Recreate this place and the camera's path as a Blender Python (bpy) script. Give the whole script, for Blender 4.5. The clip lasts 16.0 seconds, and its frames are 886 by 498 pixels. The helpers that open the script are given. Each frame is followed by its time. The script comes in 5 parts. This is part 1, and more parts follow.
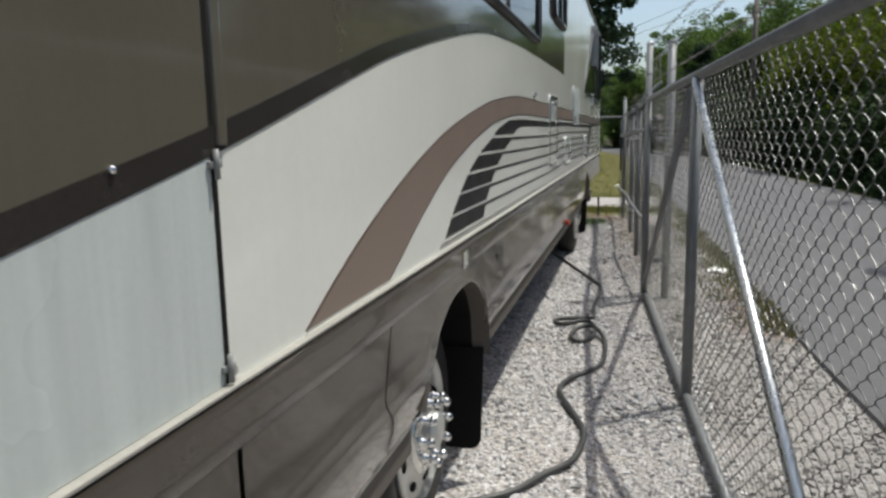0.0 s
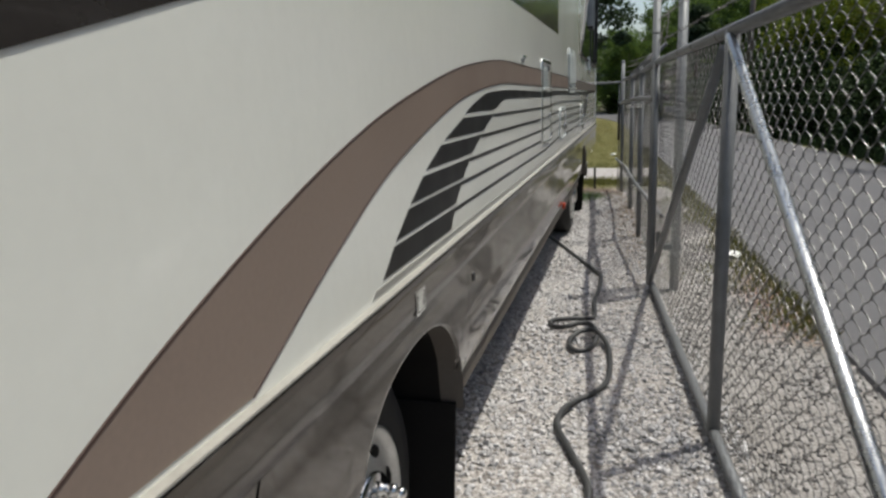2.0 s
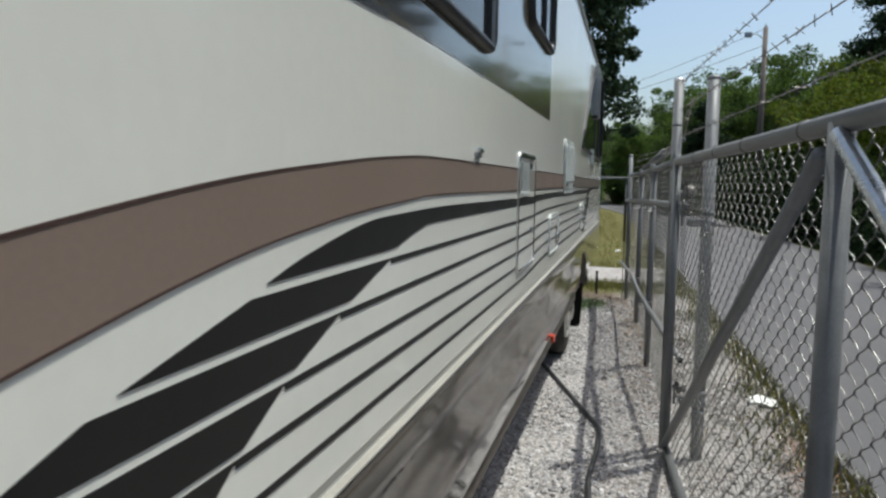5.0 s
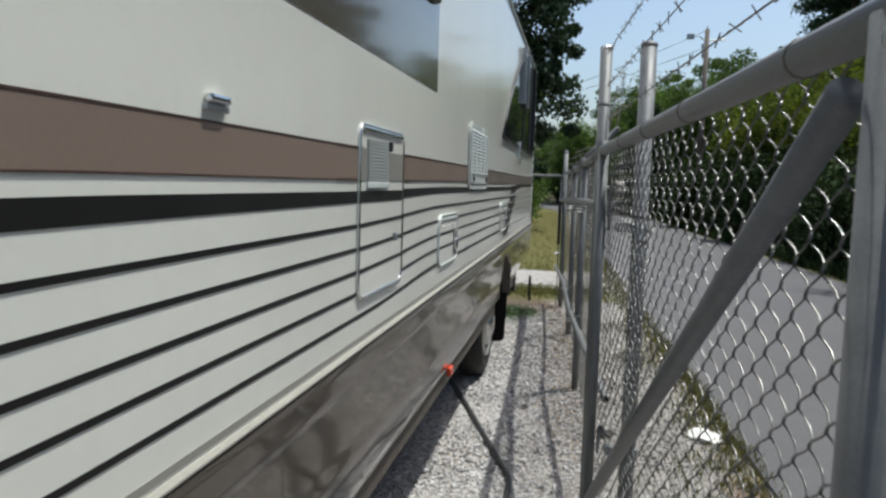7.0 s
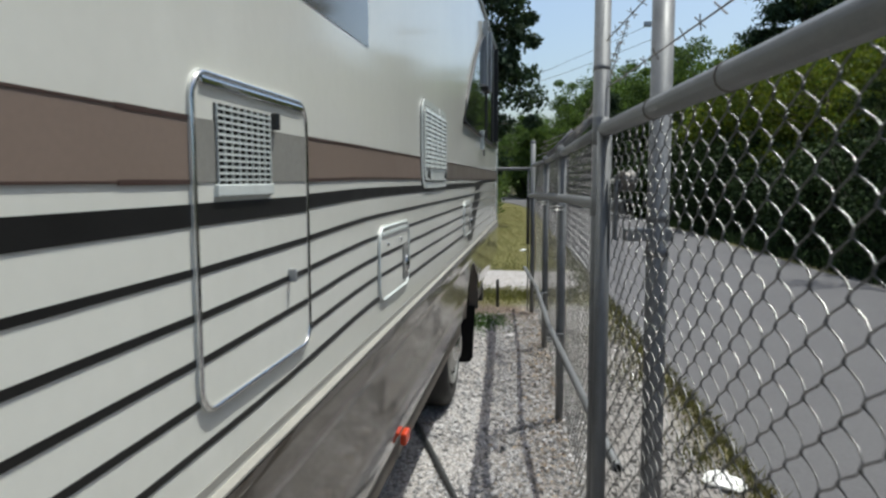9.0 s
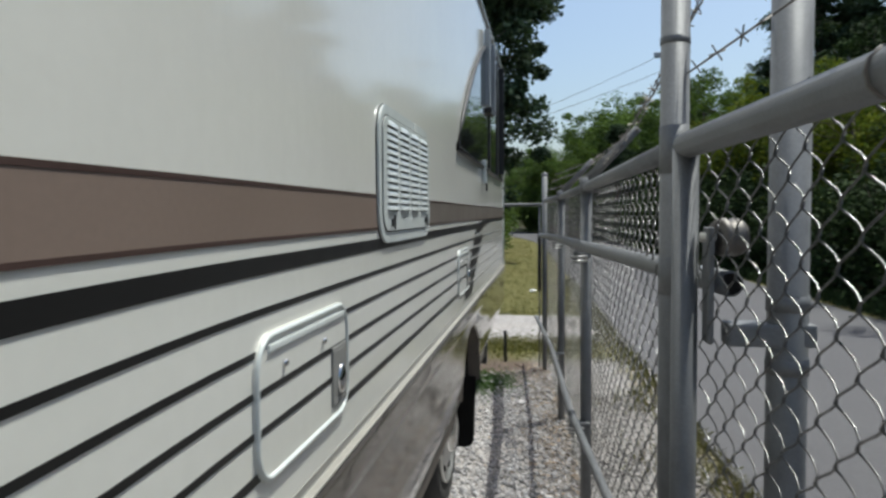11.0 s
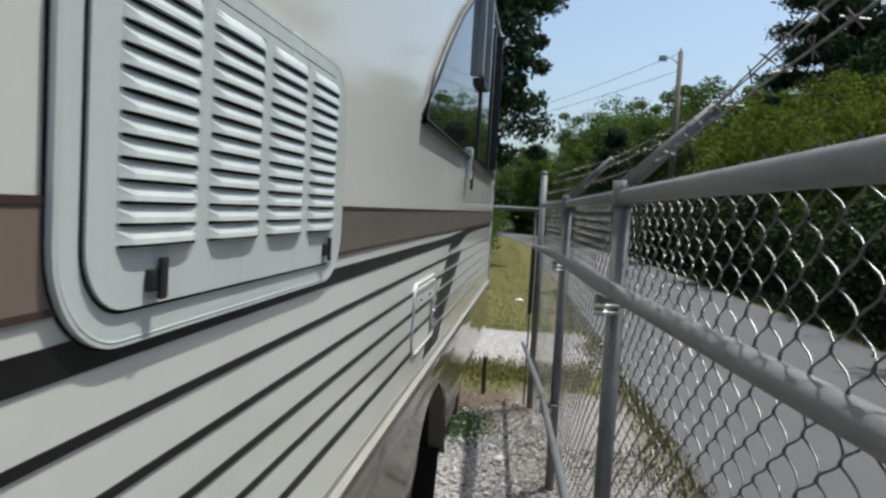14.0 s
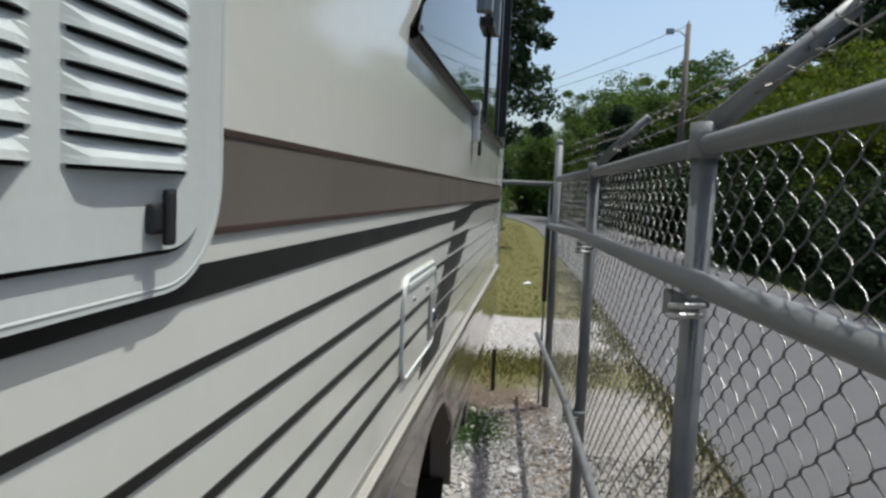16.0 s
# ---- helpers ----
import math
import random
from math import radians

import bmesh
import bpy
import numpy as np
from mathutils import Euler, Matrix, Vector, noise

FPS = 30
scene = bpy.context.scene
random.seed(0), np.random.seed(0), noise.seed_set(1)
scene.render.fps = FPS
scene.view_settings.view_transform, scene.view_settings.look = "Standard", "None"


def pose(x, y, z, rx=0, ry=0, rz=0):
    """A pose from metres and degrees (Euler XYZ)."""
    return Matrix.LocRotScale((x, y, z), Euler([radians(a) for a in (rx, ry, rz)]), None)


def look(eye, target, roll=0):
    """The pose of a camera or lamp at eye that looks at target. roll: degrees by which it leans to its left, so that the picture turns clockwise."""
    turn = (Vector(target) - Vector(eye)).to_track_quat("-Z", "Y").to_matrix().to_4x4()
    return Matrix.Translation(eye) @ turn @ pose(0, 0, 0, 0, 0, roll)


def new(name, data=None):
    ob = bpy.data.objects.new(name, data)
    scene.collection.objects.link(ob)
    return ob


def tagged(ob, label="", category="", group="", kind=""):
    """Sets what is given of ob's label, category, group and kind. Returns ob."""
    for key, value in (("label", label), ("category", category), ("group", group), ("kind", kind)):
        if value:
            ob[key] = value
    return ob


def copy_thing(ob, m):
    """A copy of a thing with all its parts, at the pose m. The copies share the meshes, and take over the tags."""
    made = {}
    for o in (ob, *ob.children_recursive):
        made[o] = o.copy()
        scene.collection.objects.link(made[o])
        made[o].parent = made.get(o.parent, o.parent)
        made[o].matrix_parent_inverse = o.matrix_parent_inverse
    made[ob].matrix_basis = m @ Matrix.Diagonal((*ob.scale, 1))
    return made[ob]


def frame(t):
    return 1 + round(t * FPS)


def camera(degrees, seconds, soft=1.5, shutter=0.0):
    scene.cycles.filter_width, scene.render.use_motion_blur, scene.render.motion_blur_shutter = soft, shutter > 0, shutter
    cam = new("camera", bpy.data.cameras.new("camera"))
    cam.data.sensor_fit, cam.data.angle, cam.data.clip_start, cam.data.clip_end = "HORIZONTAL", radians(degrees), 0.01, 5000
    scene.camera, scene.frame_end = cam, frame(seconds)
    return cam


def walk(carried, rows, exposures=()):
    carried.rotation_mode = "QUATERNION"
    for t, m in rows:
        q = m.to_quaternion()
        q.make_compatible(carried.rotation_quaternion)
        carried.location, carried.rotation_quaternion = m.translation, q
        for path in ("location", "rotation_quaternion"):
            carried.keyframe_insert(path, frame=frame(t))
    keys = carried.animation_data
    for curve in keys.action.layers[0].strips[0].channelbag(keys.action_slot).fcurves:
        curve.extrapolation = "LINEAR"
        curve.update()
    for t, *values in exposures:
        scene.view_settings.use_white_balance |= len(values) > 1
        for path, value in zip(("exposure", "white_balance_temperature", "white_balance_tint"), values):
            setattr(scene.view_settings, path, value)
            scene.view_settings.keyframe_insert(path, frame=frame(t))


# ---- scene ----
cam = camera(64.4, 16.0, soft=2.6, shutter=0.4)
PATH = [
    (0, (0.073, 1.072, 1.545), (-0.439, 2.979, 1.223), -1.1),
    (0.5, (-0.032, 1.293, 1.536), (-0.439, 3.203, 1.101), 0.15),
    (1, (0.054, 1.481, 1.518), (-0.443, 3.339, 0.969), -0.1),
    (1.5, (0.076, 1.676, 1.499), (-0.521, 3.51, 0.969), -1.7),
    (2, (-0.019, 1.906, 1.579), (-0.512, 3.8, 1.168), -1.9),
    (2.5, (-0.044, 2.168, 1.534), (-0.552, 4.022, 0.981), -1.9),
    (3, (0.006, 2.398, 1.543), (-0.666, 4.186, 0.95), -2.3),
    (3.5, (-0.02, 2.629, 1.589), (-0.703, 4.459, 1.159), -2.4),
    (4, (-0.074, 2.838, 1.665), (-0.673, 4.737, 1.483), -0.5),
    (6.3, (-0.023, 3.901, 1.678), (-0.478, 5.839, 1.479), 0.7),
    (6.5, (-0.015, 3.979, 1.658), (-0.43, 5.925, 1.457), 0.1),
    (7, (0.097, 4.327, 1.647), (-0.268, 6.285, 1.46), 1.6),
    (7.5, (0.092, 4.507, 1.642), (-0.307, 6.459, 1.465), 1.1),
    (8, (0.015, 4.801, 1.633), (-0.283, 6.764, 1.39), 0.9),
    (8.5, (-0.011, 5.005, 1.648), (-0.258, 6.976, 1.419), 0.1),
    (8.7, (-0.012, 5.112, 1.648), (-0.274, 7.084, 1.439), -0.2),
    (10.8, (-0.11, 6.271, 1.697), (-0.331, 8.252, 1.529), 0.4),
    (11, (-0.059, 6.377, 1.694), (-0.344, 8.354, 1.594), -0.4),
    (11.5, (-0.012, 6.585, 1.735), (-0.405, 8.544, 1.648), -0.4),
    (12, (-0.018, 6.757, 1.725), (-0.359, 8.719, 1.544), 0.4),
    (12.5, (-0.146, 7.014, 1.746), (-0.272, 8.999, 1.537), 4.5),
    (13, (-0.171, 7.215, 1.754), (-0.34, 9.198, 1.558), 3.8),
    (13.5, (-0.111, 7.504, 1.752), (-0.404, 9.479, 1.63), 2.4),
    (14, (-0.132, 7.706, 1.754), (-0.38, 9.687, 1.637), 3.3),
    (14.5, (-0.153, 7.821, 1.762), (-0.303, 9.807, 1.579), 3.4),
    (15, (-0.173, 8.037, 1.751), (-0.476, 10.003, 1.541), 1.1),
    (15.5, (-0.18, 8.274, 1.718), (-0.518, 10.237, 1.538), 0.8),
    (16, (-0.216, 8.404, 1.7), (-0.47, 10.38, 1.533), 2.5),
]
LIGHTING = [(0, 0.18, 6500, 4), (0.5, 0.0, 6500, 4), (1, -0.02, 6550, 4), (2, 0.06, 6600, 5), (2.5, 0.01, 6600, 5), (4, 0.10, 6420, 3), (8, 0.17, 6330, 3), (12, 0.16, 6300, 3), (16, 0.17, 6330, 4)]
walk(cam, [(t, look(eye, target, roll)) for t, eye, target, roll in PATH], LIGHTING)

# ---- world, sun, exposure ----
SUN_DIR = Vector((0.28, 0.23, 1.0)).normalized()
world = bpy.data.worlds.new("sky_world")
scene.world = world
world.use_nodes = True
wn = world.node_tree.nodes
sky = wn.new("ShaderNodeTexSky")
sky.sky_type = "NISHITA"
sky.sun_disc = False
sky.sun_elevation = math.asin(SUN_DIR.z)
sky.sun_rotation = math.atan2(SUN_DIR.x, SUN_DIR.y)
sky.air_density, sky.dust_density, sky.ozone_density = 1.0, 3.3, 1.4
world.node_tree.links.new(sky.outputs[0], wn["Background"].inputs[0])
wn["Background"].inputs[1].default_value = 0.15
sun = new("sun", bpy.data.lights.new("sun", "SUN"))
sun.data.energy, sun.data.angle, sun.data.color = 4.1, radians(0.55), (1.0, 0.96, 0.9)
sun.matrix_world = look(SUN_DIR * 30, (0, 0, 0))


# ---- materials ----
def mat(name, color, rough=0.5, metal=0.0, vary=0.15, scale=6.0, fine=0.08, fine_scale=90.0, bump=0.0, bump_scale=60.0,
        coat=0.0, spread=0.0, island=0.0, trans=0.0, streak=0.0, tint=None, spec=0.5):
    """Principled material: colour varied at two scales, roughness wear, bump, per-object or per-island spread, vertical streaks."""
    m = bpy.data.materials.new(name)
    m.use_nodes = True
    nt = m.node_tree
    n, l = nt.nodes, nt.links
    p = n["Principled BSDF"]
    p.inputs["Metallic"].default_value = metal
    p.inputs["Roughness"].default_value = rough
    p.inputs["Specular IOR Level"].default_value = spec
    p.inputs["Coat Weight"].default_value = coat
    p.inputs["Coat Roughness"].default_value = 0.06
    p.inputs["Transmission Weight"].default_value = trans
    tc = n.new("ShaderNodeTexCoord")

    def noise_node(sc, detail, vec=None):
        t = n.new("ShaderNodeTexNoise")
        t.inputs["Scale"].default_value, t.inputs["Detail"].default_value = sc, detail
        l.new(vec or tc.outputs["Object"], t.inputs["Vector"])
        return t.outputs["Fac"]

    def ramp(sock, lo, hi):
        r = n.new("ShaderNodeMapRange")
        r.inputs["From Min"].default_value, r.inputs["From Max"].default_value = 0.3, 0.7
        r.inputs["To Min"].default_value, r.inputs["To Max"].default_value = lo, hi
        l.new(sock, r.inputs["Value"])
        return r.outputs[0]

    def times(a, b):
        x = n.new("ShaderNodeMath")
        x.operation = "MULTIPLY"
        l.new(a, x.inputs[0]), l.new(b, x.inputs[1])
        return x.outputs[0]

    big = noise_node(scale, 4)
    fac = times(ramp(big, 1 - vary, 1 + vary), ramp(noise_node(fine_scale, 3), 1 - fine, 1 + fine))
    if streak:
        mp = n.new("ShaderNodeMapping")
        mp.inputs["Scale"].default_value = (1, 9, 0.5)
        l.new(tc.outputs["Object"], mp.inputs["Vector"])
        fac = times(fac, ramp(noise_node(2.5, 4, mp.outputs[0]), 1 - streak, 1 + streak * 0.3))
    if spread:
        oi = n.new("ShaderNodeObjectInfo")
        r = n.new("ShaderNodeMapRange")
        r.inputs["To Min"].default_value, r.inputs["To Max"].default_value = 1 - spread, 1 + spread
        l.new(oi.outputs["Random"], r.inputs["Value"])
        fac = times(fac, r.outputs[0])
    if island:
        g = n.new("ShaderNodeNewGeometry")
        r = n.new("ShaderNodeMapRange")
        r.inputs["To Min"].default_value, r.inputs["To Max"].default_value = 1 - island, 1 + island
        l.new(g.outputs["Random Per Island"], r.inputs["Value"])
        fac = times(fac, r.outputs[0])
    base = n.new("ShaderNodeMix")
    base.data_type = "RGBA"
    base.inputs[6].default_value, base.inputs[7].default_value = (*color, 1), (*(tint or color), 1)
    if island and tint:
        l.new(g.outputs["Random Per Island"], base.inputs[0])
    else:
        l.new(ramp(noise_node(scale * 2.3, 3), 0.0, 1.0), base.inputs[0])
    mul = n.new("ShaderNodeVectorMath")
    mul.operation = "SCALE"
    l.new(base.outputs[2], mul.inputs[0]), l.new(fac, mul.inputs["Scale"])
    l.new(mul.outputs[0], p.inputs["Base Color"])
    l.new(ramp(big, max(0.02, rough * 0.85), min(1.0, rough * 1.15)), p.inputs["Roughness"])
    if bump:
        b = n.new("ShaderNodeBump")
        b.inputs["Strength"].default_value, b.inputs["Distance"].default_value = bump, 0.01
        l.new(noise_node(bump_scale, 5), b.inputs["Height"])
        l.new(b.outputs[0], p.inputs["Normal"])
    return m


M = dict(
    white=mat("white_gelcoat", (0.69, 0.693, 0.643), 0.10, vary=0.03, scale=1.3, fine=0.012, fine_scale=40, streak=0.012, spec=0.55, bump=0.05, bump_scale=1.6),
    white2=mat("white_panel_paint", (0.615, 0.655, 0.64), 0.25, vary=0.03, scale=2, fine=0.02, streak=0.06),
    # darker and cooler than the other white panels, with vertical stain streaks
    door_white=mat("streaked_door_paint", (0.50, 0.535, 0.52), 0.25, vary=0.05, scale=1.5, fine=0.02, streak=0.14),
    swoosh=mat("brown_decal_vinyl", (0.207, 0.158, 0.130), 0.36, vary=0.05, scale=3, fine=0.04, bump=0.03, bump_scale=400),
    band_grey=mat("grey_brown_decal_vinyl", (0.150, 0.130, 0.112), 0.36, vary=0.05, scale=3, fine=0.04, bump=0.03, bump_scale=400),
    swoosh_edge=mat("dark_brown_edge", (0.06, 0.036, 0.03), 0.4, vary=0.05),
    black=mat("black_decal_vinyl", (0.012, 0.0118, 0.0115), 0.4, vary=0.12, scale=5, spec=0.3),
    grey=mat("grey_pinstripe", (0.25, 0.245, 0.225), 0.35, vary=0.05),
    mask=mat("dark_olive_paint", (0.105, 0.095, 0.074), 0.12, vary=0.06, scale=2, fine=0.03, coat=0.6, streak=0.05),
    mask_edge=mat("charcoal_paint_edge", (0.03, 0.026, 0.024), 0.25, vary=0.1, coat=0.3),
    skirt=mat("metallic_taupe_paint", (0.070, 0.059, 0.048), 0.13, metal=0.2, vary=0.1, scale=2, fine=0.05, fine_scale=300, coat=0.7, streak=0.08),
    liner=mat("taupe_arch_liner", (0.10, 0.085, 0.072), 0.6, vary=0.1),
    molding=mat("bright_trim", (0.30, 0.288, 0.26), 0.42, metal=0.0, vary=0.05),
    chrome=mat("chrome", (0.75, 0.75, 0.74), 0.09, metal=1.0, vary=0.06, scale=10, fine=0.04),
    worn_steel=mat("worn_polished_steel", (0.60, 0.60, 0.58), 0.36, metal=0.75, vary=0.12, scale=12, fine=0.08),
    alu=mat("aluminium_frame", (0.70, 0.71, 0.70), 0.3, metal=0.85, vary=0.06, scale=9),
    greyalu=mat("grey_anodised_frame", (0.36, 0.37, 0.38), 0.35, metal=0.4, vary=0.06),
    rubber=mat("tyre_rubber", (0.022, 0.021, 0.02), 0.75, vary=0.15, bump=0.1, bump_scale=70),
    blackplastic=mat("black_plastic", (0.02, 0.02, 0.021), 0.45, vary=0.1),
    under=mat("underbody_black", (0.012, 0.011, 0.0105), 0.85, vary=0.2, spec=0.15),
    glass=mat("tinted_glass", (0.10, 0.105, 0.11), 0.02, vary=0.02, fine=0.0, trans=0.85, spec=0.3),
    blind=mat("dark_window_blind", (0.03, 0.03, 0.032), 0.6, vary=0.1),
    lens_red=mat("red_marker_lens", (0.55, 0.06, 0.02), 0.2, vary=0.05),
    sticker=mat("white_sticker", (0.68, 0.68, 0.64), 0.4, vary=0.04),
    print=mat("grey_print", (0.22, 0.22, 0.21), 0.5, vary=0.05),
    galv=mat("galvanised_steel", (0.172, 0.177, 0.184), 0.52, metal=0.2, vary=0.14, scale=14, fine=0.08, fine_scale=160, bump=0.04, bump_scale=220, spread=0.06),
    bright_galv=mat("new_galvanised_tube", (0.62, 0.63, 0.63), 0.28, metal=0.85, vary=0.1, scale=20, fine=0.08),
    wire=mat("zinc_wire", (0.135, 0.137, 0.137), 0.31, metal=1.0, vary=0.12, scale=20),
    rustwire=mat("barbed_wire_steel", (0.16, 0.15, 0.14), 0.5, metal=0.6, vary=0.2),
    hose=mat("black_hose_rubber", (0.035, 0.035, 0.035), 0.5, vary=0.2, scale=10, fine=0.1),
    asphalt=mat("pale_worn_asphalt", (0.087, 0.085, 0.090), 0.9, vary=0.08, scale=0.8, fine=0.14, fine_scale=55, bump=0.25, bump_scale=140),
    oldstone=mat("weathered_limestone", (0.30, 0.285, 0.275), 0.9, vary=0.15, scale=12, fine=0.14, island=0.5, tint=(0.20, 0.185, 0.175)),
    stone=mat("crushed_limestone", (0.565, 0.553, 0.556), 0.85, vary=0.1, scale=25, fine=0.12, island=0.6, tint=(0.36, 0.347, 0.348)),
    deadleaf=mat("dead_leaf", (0.16, 0.112, 0.075), 0.8, vary=0.2, island=0.45, tint=(0.27, 0.215, 0.16)),
    grass=mat("grass_blade", (0.090, 0.098, 0.028), 0.65, vary=0.2, island=0.35, tint=(0.125, 0.112, 0.040)),
    grass_green=mat("fresh_grass_blade", (0.07, 0.15, 0.03), 0.6, vary=0.15, island=0.35, tint=(0.10, 0.17, 0.04)),
    drygrass=mat("dry_weeds", (0.13, 0.112, 0.055), 0.75, vary=0.2, island=0.4, tint=(0.085, 0.088, 0.036)),
    bark=mat("tree_bark", (0.10, 0.08, 0.062), 0.9, vary=0.25, scale=4, bump=0.6, bump_scale=12),
    # deep shade under the canopy is put into this leaf colour
    leaf_shaded=mat("shaded_foliage", (0.019, 0.033, 0.013), 0.8, spec=0.1, vary=0.35, scale=0.5, island=0.5, tint=(0.034, 0.053, 0.019)),
    leaf_mid=mat("green_foliage", (0.076, 0.118, 0.044), 0.75, spec=0.12, vary=0.3, scale=0.5, island=0.5, tint=(0.09, 0.135, 0.03)),
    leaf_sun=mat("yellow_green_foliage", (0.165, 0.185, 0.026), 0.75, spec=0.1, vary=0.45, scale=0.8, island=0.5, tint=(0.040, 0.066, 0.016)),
    needle=mat("conifer_foliage", (0.036, 0.060, 0.034), 0.75, spec=0.15, vary=0.1, scale=0.5, island=0.5, tint=(0.05, 0.075, 0.04)),
    timber=mat("weathered_pole", (0.16, 0.13, 0.11), 0.85, vary=0.2, scale=5),
    paper=mat("white_litter_paper", (0.8, 0.8, 0.78), 0.6, vary=0.05),
)
for k in ("leaf_shaded", "leaf_mid", "leaf_sun", "needle", "grass", "drygrass"):
    nt = M[k].node_tree
    p, out = nt.nodes["Principled BSDF"], nt.nodes["Material Output"]
    tr, mx = nt.nodes.new("ShaderNodeBsdfTranslucent"), nt.nodes.new("ShaderNodeMixShader")
    mx.inputs[0].default_value = {"leaf_shaded": 0.06, "needle": 0.12, "leaf_mid": 0.22, "leaf_sun": 0.28}.get(k, 0.35)
    boost = nt.nodes.new("ShaderNodeVectorMath")
    boost.operation = "MULTIPLY"
    boost.inputs[1].default_value = (1.5, 1.6, 0.9)
    nt.links.new(p.inputs["Base Color"].links[0].from_socket, boost.inputs[0])
    nt.links.new(boost.outputs[0], tr.inputs["Color"])
    nt.links.new(p.outputs[0], mx.inputs[1]), nt.links.new(tr.outputs[0], mx.inputs[2])
    nt.links.new(mx.outputs[0], out.inputs["Surface"])


def ground_material():
    """One sheet: gravel yard, bare soil, grass strip, gravel drive and lawn, with ragged borders."""
    m = bpy.data.materials.new("yard_ground")
    m.use_nodes = True
    nt = m.node_tree
    n, l = nt.nodes, nt.links
    p = n["Principled BSDF"]
    p.inputs["Roughness"].default_value = 0.92
    p.inputs["Specular IOR Level"].default_value = 0.2
    geo = n.new("ShaderNodeNewGeometry")
    sep = n.new("ShaderNodeSeparateXYZ")
    l.new(geo.outputs["Position"], sep.inputs[0])

    def noise_node(sc, detail=4):
        t = n.new("ShaderNodeTexNoise")
        t.inputs["Scale"].default_value, t.inputs["Detail"].default_value = sc, detail
        l.new(geo.outputs["Position"], t.inputs["Vector"])
        return t.outputs["Fac"]

    def op(kind, a, b):
        x = n.new("ShaderNodeMath")
        x.operation = kind
        for i, v in enumerate((a, b)):
            if isinstance(v, (int, float)):
                x.inputs[i].default_value = v
            else:
                l.new(v, x.inputs[i])
        return x.outputs[0]

    def step(sock, at, soft):
        r = n.new("ShaderNodeMapRange")
        r.inputs["From Min"].default_value, r.inputs["From Max"].default_value = at - soft, at + soft
        l.new(sock, r.inputs["Value"])
        return r.outputs[0]

    def mix(fac, a, b):
        x = n.new("ShaderNodeMix")
        x.data_type = "RGBA"
        if isinstance(fac, (int, float)):
            x.inputs[0].default_value = fac
        else:
            l.new(fac, x.inputs[0])
        for i, v in ((6, a), (7, b)):
            if isinstance(v, tuple):
                x.inputs[i].default_value = (*v, 1)
            else:
                l.new(v, x.inputs[i])
        return x.outputs[2]

    rag = op("MULTIPLY", op("SUBTRACT", noise_node(1.7), 0.5), 1.3)
    along = op("ADD", sep.outputs["Y"], rag)
    across = op("ADD", sep.outputs["X"], op("MULTIPLY", rag, 0.6))
    fine = noise_node(70, 3)
    vor = n.new("ShaderNodeTexVoronoi")
    vor.inputs["Scale"].default_value = 46
    l.new(geo.outputs["Position"], vor.inputs["Vector"])
    grit = n.new("ShaderNodeSeparateColor")
    l.new(vor.outputs["Color"], grit.inputs[0])
    gravel = mix(grit.outputs[0], (0.28, 0.265, 0.258), (0.54, 0.515, 0.50))
    gravel = mix(step(noise_node(1.1), 0.56, 0.12), gravel, (0.44, 0.405, 0.38))
    gravel = mix(step(vor.outputs["Distance"], 0.62, 0.2), gravel, (0.16, 0.145, 0.135))
    soil = mix(fine, (0.105, 0.080, 0.064), (0.190, 0.155, 0.130))
    grass = mix(step(noise_node(0.6), 0.5, 0.2), (0.100, 0.096, 0.030), (0.140, 0.118, 0.046))
    grass = mix(step(fine, 0.5, 0.25), grass, (0.108, 0.106, 0.034))
    # leaf litter and soil that creep out from the fence foot
    litter = op("MULTIPLY", step(across, -0.06, 0.14), step(op("ADD", along, op("MULTIPLY", noise_node(4), 2.0)), 9.2, 1.5))
    col = mix(op("MULTIPLY", litter, 0.5), gravel, soil)
    # older, dustier gravel outside the fence
    outside = step(op("ADD", across, op("MULTIPLY", sep.outputs["Y"], 0.066)), 0.80, 0.10)
    near = op("SUBTRACT", 1.0, step(along, 15.4, 0.6))
    dusty = mix(step(noise_node(2.2), 0.5, 0.18), mix(grit.outputs[0], (0.20, 0.19, 0.185), (0.36, 0.345, 0.335)), (0.215, 0.20, 0.188))
    col = mix(op("MULTIPLY", op("MULTIPLY", outside, near), 0.85), col, dusty)
    # weedy verge between yard and road
    lean = op("ADD", across, op("MULTIPLY", sep.outputs["Y"], 0.038))
    verge = op("MULTIPLY", step(lean, 1.36, 0.12), step(along, 6.8, 0.8))
    col = mix(op("MULTIPLY", verge, 0.85), col, mix(step(noise_node(3.0), 0.52, 0.12), (0.15, 0.135, 0.055), soil))
    patch = op("MULTIPLY", step(across, 0.92, 0.12), op("MULTIPLY", step(along, 6.7, 0.25), op("SUBTRACT", 1.0, step(along, 8.35, 0.25))))
    col = mix(op("MULTIPLY", patch, 0.8), col, (0.17, 0.095, 0.068))
    col = mix(op("MULTIPLY", step(along, 13.5, 0.3), op("SUBTRACT", 1.0, outside)), col, mix(fine, (0.075, 0.054, 0.042), (0.145, 0.112, 0.090)))
    col = mix(step(along, 14.6, 0.35), col, grass)
    col = mix(step(along, 15.75, 0.25), col, gravel)
    col = mix(step(along, 18.05, 0.2), col, grass)
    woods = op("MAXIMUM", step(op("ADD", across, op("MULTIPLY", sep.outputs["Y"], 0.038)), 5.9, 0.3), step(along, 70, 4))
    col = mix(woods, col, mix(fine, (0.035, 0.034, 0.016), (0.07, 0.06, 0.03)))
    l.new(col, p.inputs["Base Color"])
    b = n.new("ShaderNodeBump")
